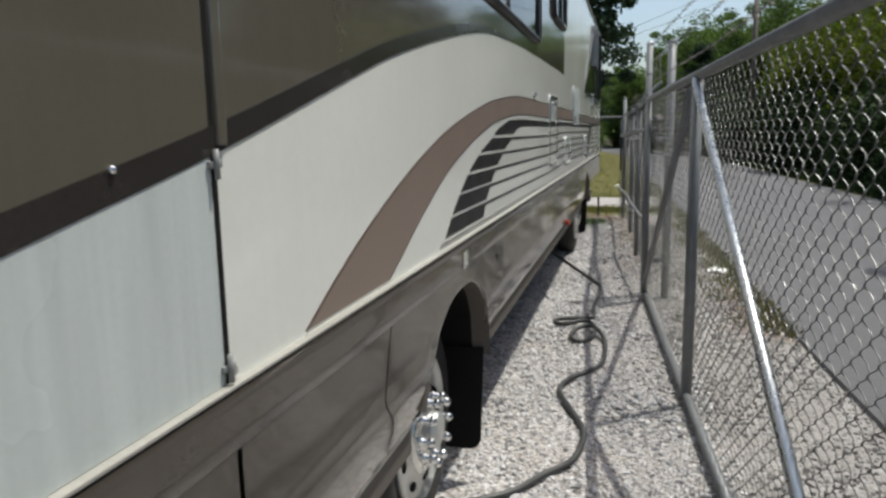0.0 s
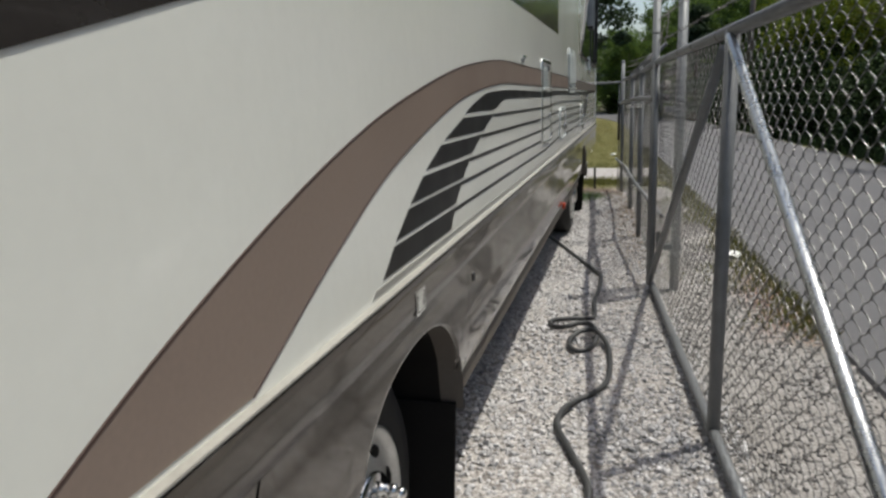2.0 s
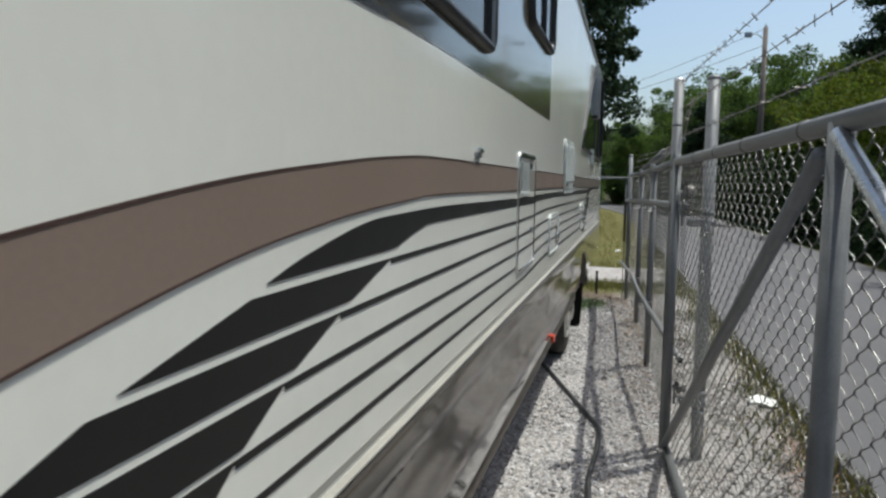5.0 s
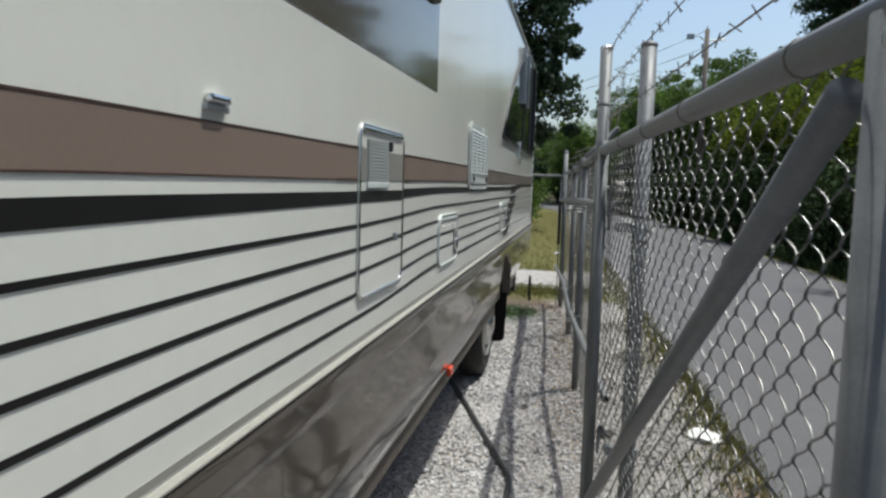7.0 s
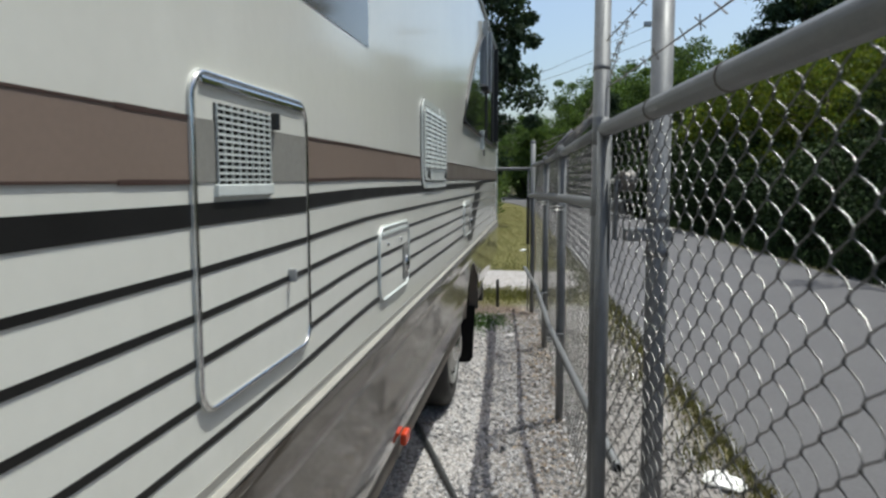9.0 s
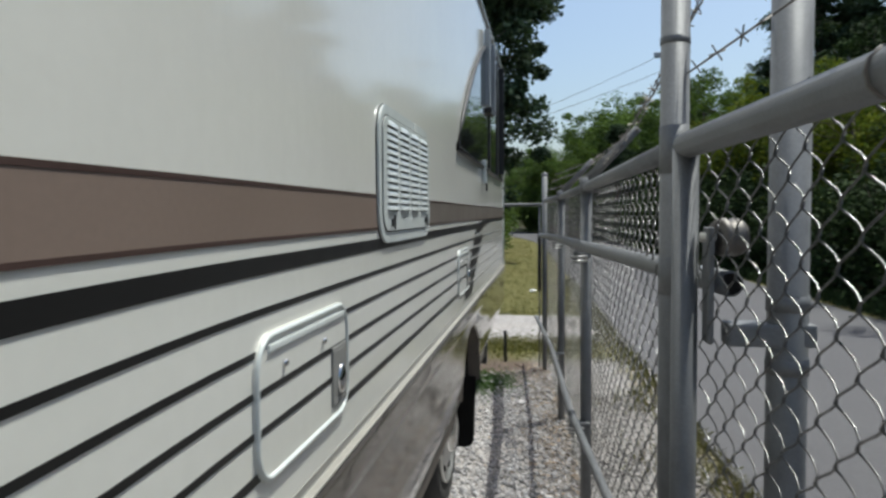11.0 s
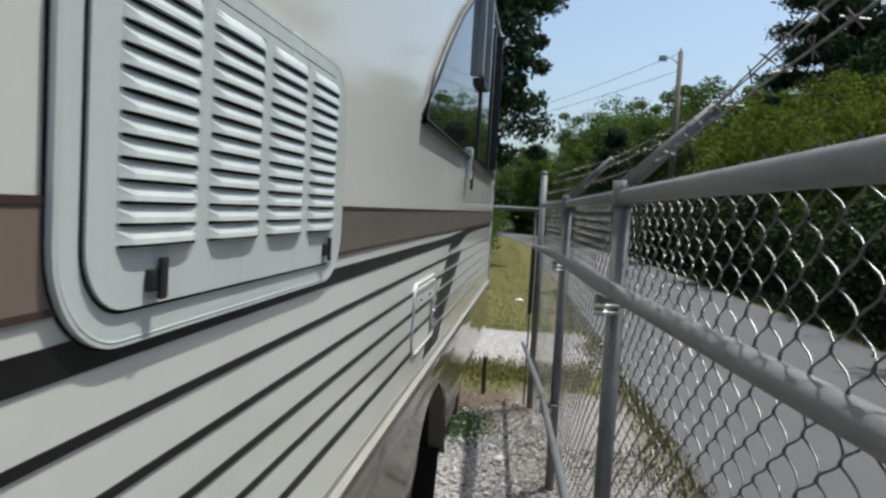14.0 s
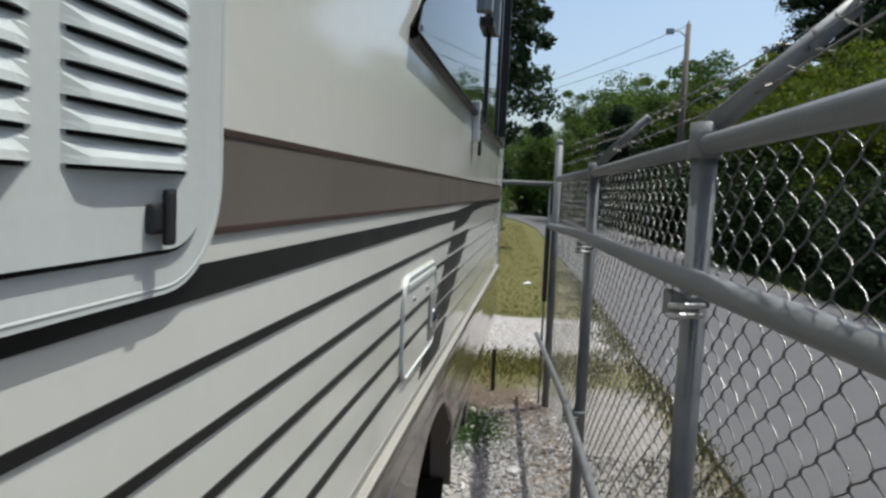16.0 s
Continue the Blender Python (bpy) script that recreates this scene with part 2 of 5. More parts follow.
    b.inputs["Strength"].default_value, b.inputs["Distance"].default_value = 0.8, 0.012
    l.new(op("ADD", op("MULTIPLY", vor.outputs["Distance"], -1.0), fine), b.inputs["Height"])
    l.new(b.outputs[0], p.inputs["Normal"])
    return m


M["ground"] = ground_material()


# ---- geometry helpers ----
def finish(bm, name, material, smooth=False):
    bmesh.ops.recalc_face_normals(bm, faces=bm.faces)
    me = bpy.data.meshes.new(name)
    bm.to_mesh(me)
    bm.free()
    me.materials.append(material)
    if smooth:
        me.polygons.foreach_set("use_smooth", [True] * len(me.polygons))
    return me


def part(name, bm, material, parent, label="", smooth=False):
    """Links a bmesh as one mesh object under a thing or a part."""
    ob = new(name, finish(bm, name, material, smooth))
    ob.parent = parent
    return tagged(ob, label)


def solo(name, bm, material, label, category="", kind="", group="", smooth=False):
    return tagged(new(name, finish(bm, name, material, smooth)), label, category, group, kind)


def thing(name, label, category, at=(0, 0, 0), group=""):
    ob = new(name)
    ob.location = at
    ob.empty_display_size = 0.1
    return tagged(ob, label, category, group)


def box(bm, a, b, bevel=0.0):
    r = bmesh.ops.create_cube(bm, size=1)
    for v in r["verts"]:
        v.co = [(a[i] + b[i]) / 2 + v.co[i] * (b[i] - a[i]) for i in range(3)]
    if bevel:
        edges = list({e for v in r["verts"] for e in v.link_edges})
        bmesh.ops.bevel(bm, geom=edges, offset=bevel, segments=2, affect="EDGES", profile=0.6)
    return bm


def boxed(a, b, bevel=0.0):
    return box(bmesh.new(), a, b, bevel)


def pipe(bm, pts, r, n=10, closed=False, cap=True):
    """A round tube along points; r is one radius or one for each point."""
    pts = [Vector(p) for p in pts]
    k = len(pts)
    rad = [float(v) for v in r] if isinstance(r, (list, tuple)) else [float(r)] * k
    rings = []
    ref = None
    for i, p in enumerate(pts):
        if closed:
            d = pts[(i + 1) % k] - pts[i - 1]
        else:
            d = pts[min(i + 1, k - 1)] - pts[max(i - 1, 0)]
        d.normalize()
        if ref is None:
            ref = Vector((0, 0, 1)) if abs(d.z) < 0.9 else Vector((1, 0, 0))
        u = d.cross(ref).normalized()
        w = u.cross(d).normalized()
        ref = w
        rings.append([bm.verts.new(p + rad[i] * (math.cos(2 * math.pi * j / n) * u + math.sin(2 * math.pi * j / n) * w)) for j in range(n)])
    for i in range(k if closed else k - 1):
        a, b = rings[i], rings[(i + 1) % k]
        for j in range(n):
            bm.faces.new((a[j], a[(j + 1) % n], b[(j + 1) % n], b[j]))
    if cap and not closed:
        bm.faces.new(rings[0]), bm.faces.new(rings[-1])
    return bm


def tube(p, q, r, n=12):
    return pipe(bmesh.new(), [p, q], r, n)


def spline(pts, steps=6):
    """Catmull-Rom through control points."""
    P = [np.array(p, float) for p in pts]
    P = [2 * P[0] - P[1]] + P + [2 * P[-1] - P[-2]]
    out = []
    for i in range(1, len(P) - 2):
        a, b, c, d = P[i - 1:i + 3]
        for s in range(steps):
            t = s / steps
            out.append(0.5 * (2 * b + (c - a) * t + (2 * a - 5 * b + 4 * c - d) * t * t + (3 * b - a - 3 * c + d) * t ** 3))
    out.append(P[-2])
    return [tuple(p) for p in out]


def plate(bm, yz, x0, x1):
    """A flat plate of that outline, in the plane of the coach's side, from depth x0 to x1."""
    a = [bm.verts.new((x1, y, z)) for y, z in yz]
    b = [bm.verts.new((x0, y, z)) for y, z in yz]
    bm.faces.new(a), bm.faces.new(list(reversed(b)))
    for i in range(len(yz)):
        j = (i + 1) % len(yz)
        bm.faces.new((a[i], b[i], b[j], a[j]))
    return bm


def ribbon(bm, top, low, x0, x1, n=80):
    """A band between an upper and a lower line, each given by control points (y, z)."""
    T, L = np.array(spline(top, 8)), np.array(spline(low, 8))
    s = np.linspace(0, 1, n)

    def resample(C):
        d = np.r_[0, np.cumsum(np.hypot(*np.diff(C, axis=0).T))]
        d /= d[-1]
        return np.c_[np.interp(s, d, C[:, 0]), np.interp(s, d, C[:, 1])]
    T, L = resample(T), resample(L)
    t1, l1 = [bm.verts.new((x1, *c)) for c in T], [bm.verts.new((x1, *c)) for c in L]
    t0, l0 = [bm.verts.new((x0, *c)) for c in T], [bm.verts.new((x0, *c)) for c in L]
    for i in range(n - 1):
        bm.faces.new((t1[i], t1[i + 1], l1[i + 1], l1[i]))
        bm.faces.new((t0[i], t0[i + 1], t1[i + 1], t1[i]))
        bm.faces.new((l0[i], l1[i], l1[i + 1], l0[i + 1]))
    bm.faces.new((t0[0], t1[0], l1[0], l0[0])), bm.faces.new((t0[-1], l0[-1], l1[-1], t1[-1]))
    return bm


def lathe(profile, n=40):
    """A solid of revolution round the x axis from (x, radius) pairs."""
    bm = bmesh.new()
    rings = [[bm.verts.new((x, r * math.cos(2 * math.pi * j / n), r * math.sin(2 * math.pi * j / n))) for j in range(n)] for x, r in profile]
    for a, b in zip(rings, rings[1:]):
        for j in range(n):
            bm.faces.new((a[j], a[(j + 1) % n], b[(j + 1) % n], b[j]))
    bm.faces.new(rings[0]), bm.faces.new(rings[-1])
    return bm


def raw(name, verts, faces, material):
    me = bpy.data.meshes.new(name)
    me.from_pydata(verts, [], faces)
    me.materials.append(material)
    me.update()
    return me


# ---- ground and road ----
def road_left(y):
    return 1.24 - 0.038 * (y - 8.0) - 0.006 * max(0.0, y - 40.0) ** 2


def build_ground():
    xs = np.unique(np.r_[-600, -200, -60, -20, np.arange(-8, -1.2, 0.6), np.arange(-1.2, 1.6, 0.07), np.arange(1.6, 9, 0.5), 12, 20, 60, 200, 600])
    ys = np.unique(np.r_[-600, -200, -60, -20, -6, np.arange(0, 15.5, 0.09), np.arange(15.5, 30, 0.7), 36, 45, 60, 90, 150, 300, 800])
    verts, faces = [], []
    for y in ys:
        for x in xs:
            z = 0.0
            if -1.2 < x < 1.2 and 0 < y < 15.5:
                z = 0.012 * noise.noise(Vector((x * 1.7, y * 1.7, 0.3))) + 0.006 * noise.noise(Vector((x * 9, y * 9, 1.7)))
            verts.append((x, y, z))
    w = len(xs)
    for j in range(len(ys) - 1):
        for i in range(w - 1):
            faces.append((j * w + i, j * w + i + 1, (j + 1) * w + i + 1, (j + 1) * w + i))
    tagged(new("ground", raw("ground", verts, faces, M["ground"])), "pale crushed gravel yard running into soil and mown lawn", "ground", kind="structure")

    bm = bmesh.new()
    stations = np.r_[-60, -20, np.arange(-4, 40, 1.0), np.arange(40, 100, 2.5)]
    left, right, lb, rb = [], [], [], []
    for y in stations:
        x = road_left(y) + 0.05 * noise.noise(Vector((0.0, y * 0.9, 4.0)))
        r = road_left(y) + 4.15 + 0.10 * noise.noise(Vector((3.0, y * 0.5, 4.0)))
        left.append(bm.verts.new((x, y, 0.030))), right.append(bm.verts.new((r, y, 0.030)))
        lb.append(bm.verts.new((x - 0.03, y, -0.05))), rb.append(bm.verts.new((r + 0.03, y, -0.05)))
    for i in range(len(stations) - 1):
        bm.faces.new((left[i], right[i], right[i + 1], left[i + 1]))
        bm.faces.new((lb[i], left[i], left[i + 1], lb[i + 1]))
        bm.faces.new((right[i], rb[i], rb[i + 1], right[i + 1]))
    solo("road", bm, M["asphalt"], "pale grey worn asphalt lane along the fence", "road", "structure")


build_ground()


# ---- fence ----
LINE = [(-3.0, 0.95), (2.40, 0.585), (5.10, 0.403), (7.92, 0.212), (10.06, 0.155), (12.15, 0.078), (14.0, -0.055)]


def fx(y):
    return float(np.interp(y, [c[0] for c in LINE], [c[1] for c in LINE]))


RAIL = 1.825


def chain_link(bm, y0, y1, z0, z1, off=0.0, pitch=0.102):
    """Flattened wire spirals hooked into one another; their twisted ends stand over the top rail."""
    k = max(2, int(round((y1 - y0) / (pitch / 2))))
    step_y = (y1 - y0) / k
    turn = pitch * 0.77
    count = int((z1 - z0) / turn * 8)
    for i in range(k):
        mid, half = y0 + (i + 0.5) * step_y, step_y / 2 + 0.003
        pts = []
        for j in range(count + 1):
            a = 2 * math.pi * (j / 8 + 0.5 * (i % 2))
            c, d, z = math.cos(a), -math.sin(a), z0 + turn * j / 8
            y = mid + half * (0.55 * (1 - 2 * math.acos(c) / math.pi) + 0.45 * c)
            bend = 0.005 * noise.noise(Vector((y * 3, z * 4, 7.0)))
            pts.append((fx(y) + off + bend + d * (0.0095 if d > 0 else 0.003), y, z))
        top = Vector(pts[-1])
        tilt = 0.010 * noise.noise(Vector((i * 0.7, 2.0, y0)))
        pts += [(top.x, top.y + 0.004, z1 + 0.026), (top.x - 0.008, top.y + 0.010 + tilt, z1 + 0.047 + tilt)]
        pipe(bm, pts, 0.0017, 5, cap=False)
    return bm


def joint_ring(bm, centre, axis, r, w=0.012):
    c, a = Vector(centre), Vector(axis).normalized()
    return pipe(bm, [c - a * w / 2, c + a * w / 2], r, 12)


def sliding_gate():
    g = thing("sliding_gate", "galvanised chain-link sliding gate with diagonal braces, closed", "gate", (fx(5.0), 5.0, 0))
    inv = Matrix.Translation(-Vector(g.location))

    def gp(name, bm, m, label="", smooth=True):
        bm.transform(inv)
        return part(name, bm, m, g, label, smooth)
    y0, yc, y1 = 2.40, 5.10, 7.83
    P = lambda y, z, o=0.0: (fx(y) + o, y, z)
    gp("top_rail", tube(P(y0, RAIL), P(y1, RAIL), 0.026), M["galv"])
    gp("bottom_rail", tube(P(y0, 0.055), P(y1, 0.055), 0.025), M["galv"])
    for y in (y0, yc, y1):
        gp("upright", tube(P(y, 0.03), P(y, RAIL), 0.026 if y != yc else 0.030), M["galv"])
    gp("brace", tube(P(yc + 0.06, RAIL - 0.07, -0.02), P(y1 - 0.1, 0.09, -0.02), 0.023), M["galv"])
    gp("brace", tube(P(yc - 0.05, RAIL - 0.03, -0.02), P(y0 - 0.16, 0.10, -0.02), 0.021), M["bright_galv"], "shiny newer galvanised brace tube")
    gp("chain_link", chain_link(bmesh.new(), y0, y1, 0.05, RAIL - 0.01, 0.03), M["wire"], "woven zinc wire mesh")
    for y in (5.35, 6.02, 6.55, 7.1):
        gp("wire_tie", joint_ring(bmesh.new(), P(y, RAIL), (fx(y + .1) - fx(y - .1), 0.2, 0), 0.0285, 0.006), M["rustwire"])
    return g


def fence_run():
    f = thing("chain_link_fence", "galvanised chain-link fence with angled barbed-wire arms", "fence", (fx(10.0), 10.0, 0))
    inv = Matrix.Translation(-Vector(f.location))

    def fp(name, bm, m, label="", smooth=True):
        bm.transform(inv)
        return part(name, bm, m, f, label, smooth)
    P = lambda y, z, o=0.0: (fx(y) + o, y, z)
    ys = (7.92, 10.06, 12.15, 14.0)
    for a, b in zip(ys, ys[1:]):
        fp("top_rail", tube(P(a, RAIL), P(b, RAIL), 0.024), M["galv"])
        fp("chain_link", chain_link(bmesh.new(), a, b, 0.04, RAIL - 0.01, 0.03), M["wire"], "woven zinc wire mesh")
    for y in (10.06, 12.15):
        fp("post", tube(P(y, -0.1), P(y, RAIL - 0.02), 0.0285, 16), M["galv"])
        bm = bmesh.new()
        joint_ring(bm, P(y, RAIL), (fx(y + .1) - fx(y - .1), 0.2, 0), 0.031, 0.07)
        pipe(bm, [P(y, RAIL - 0.03), P(y, RAIL + 0.05)], 0.036, 14)
        fp("rail_cap", bm, M["galv"])
        base, tip = Vector(P(y, RAIL + 0.03)), Vector(P(y, RAIL + 0.275, 0.235)) + Vector((0, -0.15, 0))
        side = Vector((0, 0.024, 0))
        bm = bmesh.new()
        pipe(bm, [base, tip], [0.028, 0.021], 8)
        fp("barbed_wire_arm", bm, M["galv"])
        for tfrac in (0.33, 0.66, 0.97):
            c = base.lerp(tip, tfrac)
            fp("wire_slot", tube(c - side * 1.1, c + side * 1.1, 0.007, 6), M["rustwire"])
    # gate stop post and the corner post
    fp("gate_post", tube(P(7.92, -0.1), P(7.92, 2.32), 0.0295, 18), M["galv"], "tall capped galvanised gate post")
    bm = bmesh.new()
    bmesh.ops.create_uvsphere(bm, u_segments=14, v_segments=8, radius=0.033, matrix=pose(*P(7.92, 2.32)) @ Matrix.Diagonal((1, 1, 0.6, 1)))
    fp("post_cap", bm, M["bright_galv"])
    for z, w in ((RAIL, 0.10), (1.56, 0.08), (0.9, 0.02), (2.05, 0.015)):
        fp("post_band", joint_ring(bmesh.new(), P(7.92, z), (0, 0, 1), 0.0312, w), M["galv"])
    fp("corner_post", tube(P(14.0, -0.1), P(14.0, 2.10), 0.029, 14), M["galv"])
    bm = bmesh.new()
    bmesh.ops.create_uvsphere(bm, u_segments=12, v_segments=8, radius=0.032, matrix=pose(*P(14.0, 2.10)))
    fp("post_cap", bm, M["galv"])
    fp("hinge_block", boxed((fx(14.0) - 0.075, 13.93, 0.86), (fx(14.0) - 0.035, 13.99, 1.46), 0.012), M["blackplastic"], "black plastic cover strip")
    # three strands carried by the arms, and over the gate
    for z, o in ((RAIL + 0.11, 0.08), (RAIL + 0.20, 0.155), (RAIL + 0.275, 0.228)):
        pts = [P(14.0, z + 0.0, o * 0.5), P(12.05, z, o), P(9.96, z, o), P(7.94, z + 0.12, o * 0.4)]
        fp("barbed_strand", barbed(pts), M["rustwire"], smooth=False)
    for z, o in ((2.29, 0.0), (2.14, 0.01), (1.98, 0.02)):
        fp("barbed_strand", barbed([P(7.90, z, o), P(5.0, z - 0.02, o + 0.02), P(1.0, z + 0.02, o), P(-2.5, z, o)]), M["rustwire"], smooth=False)
    return f


def barbed(pts):
    bm = bmesh.new()
    pipe(bm, pts, 0.0022, 5)
    d = [Vector(p) for p in pts]
    for a, b in zip(d, d[1:]):
        n = max(1, int((b - a).length / 0.125))
        for i in range(n):
            c = a.lerp(b, (i + 0.5) / n)
            for k in range(2):
                v = Vector((random.uniform(-1, 1), random.uniform(-0.4, 0.4), random.uniform(-1, 1))).normalized() * 0.017
                pipe(bm, [c - v, c + v], 0.0016, 4)
    return bm


def roller_post():
    x, y = 0.400, 7.79
    r = thing("roller_post", "thick galvanised post with dark steel gate rollers", "post", (x, y, 0))
    part("post", tube((0, 0, -0.1), (0, 0, 2.31), 0.037, 18), M["galv"], r, smooth=True)
    bm = bmesh.new()
    bmesh.ops.create_uvsphere(bm, u_segments=14, v_segments=8, radius=0.041, matrix=pose(0, 0, 2.31) @ Matrix.Diagonal((1, 1, 0.55, 1)))
    part("post_cap", bm, M["galv"], r, smooth=True)
    for z in (1.46, 0.36):
        roller = part("roller_bracket", boxed((-0.115, -0.03, z - 0.022), (0.045, 0.03, z + 0.022), 0.006), M["galv"], r)
        up = 0.185 if z > 1 else 0.085
        part("hanger", boxed((-0.150, -0.02, z - 0.02), (-0.138, 0.035, z + up + 0.02), 0.004), M["galv"], roller)
        bm = lathe([(-0.024, 0.012), (-0.024, 0.034), (-0.012, 0.038), (0.0, 0.028), (0.012, 0.038), (0.024, 0.034), (0.024, 0.012)], 20)
        bm.transform(pose(-0.108, 0.008, z + up, 0, 0, 20))
        part("roller", bm, M["rustwire"], roller, "dark grey steel gate roller", True)
        part("bolt", tube((-0.160, 0.008, z + up), (-0.07, 0.008, z + up), 0.009, 8), M["worn_steel"], roller, smooth=True)
    for z in (1.40, 1.52, 0.30, 0.42):
        part("clamp_band", joint_ring(bmesh.new(), (0, 0, z), (0, 0, 1), 0.040, 0.03), M["galv"], r, smooth=True)


def gate_track(name, course, r, label, seats):
    """A pipe along the yard side of the fence, carried by brackets on the posts."""
    t = thing(name, label, "rail", course[1])
    inv = Matrix.Translation(-Vector(t.location))
    at_y = lambda y: Vector([float(np.interp(y, [c[1] for c in course], [c[k] for c in course])) for k in range(3)])
    bm = pipe(bmesh.new(), course, r, 14)
    bm.transform(inv)
    part("pipe", bm, M["galv"], t, smooth=True)
    # black disc over the capped end, in place of the shade inside the pipe
    bm = tube(Vector(course[0]) - Vector((0, 0.001, 0)), Vector(course[0]) + Vector((0, 0.002, 0)), r * 0.86, 14)
    bm.transform(inv)
    part("bore", bm, M["under"], t, "dark open pipe end")
    for y in seats:
        c = at_y(y)
        bm = bmesh.new()
        box(bm, (c.x - 0.01, y - 0.02, c.z - r - 0.045), (fx(y) + 0.02, y + 0.05, c.z - r - 0.02), 0.004)
        box(bm, (c.x - 0.012, y - 0.05, c.z - r - 0.07), (c.x + 0.012, y + 0.04, c.z - r - 0.012), 0.004)
        bm.transform(inv)
        b = part("bracket", bm, M["galv"], t)
        for k in range(2):
            q = tube((c.x - 0.02, y - 0.075 + 0.02 * k, c.z - r - 0.035 - 0.025 * k), (c.x + 0.06, y - 0.055 + 0.02 * k, c.z - r - 0.035 - 0.025 * k), 0.006, 8)
            q.transform(inv)
            part("bolt", q, M["worn_steel"], b, smooth=True)


def cross_fence():
    c = thing("boundary_rail", "slim galvanised cross rail with low bottom rail behind the coach", "rail", (-0.6, 14.02, 0))
    part("top_rail", tube((-2.6, 0, 1.785), (0.54, 0.0, 1.785), 0.017), M["galv"], c, smooth=True)
    part("post", tube((-2.6, 0, -0.05), (-2.6, 0, 1.80), 0.03), M["galv"], c, smooth=True)
    part("tension_rod", tube((0.49, 0.0, 0.02), (0.49, 0.0, 1.76), 0.008, 8), M["galv"], c, smooth=True)


fence_run()
sliding_gate()
roller_post()
gate_track("upper_gate_track", [(0.296, 7.79, 1.555), (0.285, 7.92, 1.553), (0.093, 10.06, 1.535), (0.016, 12.15, 1.500), (-0.10, 14.02, 1.455)], 0.025,
           "thick galvanised track pipe bolted to the fence posts", (10.02, 12.11))
gate_track("lower_gate_track", [(0.285, 7.80, 0.61), (0.275, 7.92, 0.61), (0.078, 10.06, 0.655), (-0.004, 12.15, 0.60), (-0.15, 14.35, 0.525)], 0.019,
           "slim galvanised lower track pipe along the fence foot", (10.02, 12.11))
cross_fence()
solo("next_fence", pipe(pipe(bmesh.new(), [(fx(-3), -3, RAIL), (fx(2.3), 2.3, RAIL)], 0.024, 10), [(fx(2.3), 2.3, -0.1), (fx(2.3), 2.3, 2.2)], 0.035, 12),
     M["galv"], "galvanised fence post and rail at the gate", "fence", smooth=True)
bmn = chain_link(bmesh.new(), -1.0, 2.3, 0.05, RAIL - 0.01, 0.03)
solo("next_fence_mesh", bmn, M["wire"], "woven zinc wire mesh of the neighbouring fence bay", "fence mesh")


# ---- motorhome ----
XW = -0.52                      # outer face of the coach's side
Y0, Y1, TOP, BELT = 0.55, 13.60, 3.25, 1.167
coach = thing("motorhome", "long white motorhome with taupe skirt, brown swoosh and black stripes", "motorhome", (-1.73, 6.8, 0))
HOME = Vector(coach.location)
CI = Matrix.Translation(-HOME)
# the coach stands slightly askew to the yard's axis
coach.matrix_basis = pose(XW, 2.26, 0) @ pose(0, 0, 0, 0, 0, -0.22) @ pose(-XW, -2.26, 0) @ Matrix.Translation(HOME)


def cp(name, bm, m, label="", parent=None, smooth=False):
    bm.transform(CI)
    ob = new(name, finish(bm, name, m, smooth))
    ob.parent = parent or coach
    return tagged(ob, label)


def body_shell():
    bm = bmesh.new()
    prof = [(XW, BELT), (XW, 3.10)]
    prof += [(XW - 0.15 + 0.15 * math.cos(a), 3.10 + 0.15 * math.sin(a)) for a in np.linspace(0.15, math.pi / 2, 7)]
    W = -2.94
    prof += [(W + 0.15 - 0.15 * math.sin(a), 3.10 + 0.15 * math.cos(a)) for a in np.linspace(0, math.pi / 2, 7)]
    prof += [(W, BELT)]
    a = [bm.verts.new((x, Y0, z)) for x, z in prof]
    b = [bm.verts.new((x, Y1, z)) for x, z in prof]
    bm.faces.new(a), bm.faces.new(list(reversed(b)))
    for i in range(len(prof)):
        j = (i + 1) % len(prof)
        bm.faces.new((a[i], a[j], b[j], b[i]))
    cp("body", bm, M["white"])
    cp("roof_gutter", pipe(bmesh.new(), [(XW + 0.006, Y0, 3.10), (XW + 0.006, Y1, 3.10)], 0.012, 8), M["white2"], smooth=True)
    cp("corner_trim", boxed((XW - 0.02, Y1 - 0.012, BELT - 0.01), (XW + 0.010, Y1 + 0.012, 3.10), 0.005), M["alu"], "bright aluminium corner trim")
    cp("underbody", boxed((-2.85, Y0 + 0.2, 0.46), (-0.95, Y1 - 0.2, 1.16), 0.02), M["under"])
    cp("underbody_edge", boxed((-0.97, 4.10, 0.62), (-0.60, 9.15, 1.15), 0.02), M["under"])
    cp("underbody_edge", boxed((-0.97, Y0 + 0.1, 0.62), (-0.60, 2.9, 1.15), 0.02), M["under"])
    cp("underbody_edge", boxed((-0.97, 10.25, 0.80), (-0.60, 13.4, 1.15), 0.02), M["under"])
    cp("rear_bumper", boxed((-2.85, Y1 - 0.05, 0.72), (XW - 0.02, Y1 + 0.10, 1.02), 0.03), M["skirt"])


WHEELS = (3.49, 10.46)
ARCH_RISE = {3.49: 0.40, 10.46: 0.43}


def skirt_bottom(y):
    zb = 0.715
    if y > 10.5:
        zb = 0.715 + 0.06 * min(1, (y - 10.5) / 2.6)
    for c in WHEELS:
        t = abs(y - c) / 0.485
        if t < 1:
            zb = max(zb, 0.60 + ARCH_RISE[c] * (1 - t ** 2.3) ** (1 / 2.3))
    return zb


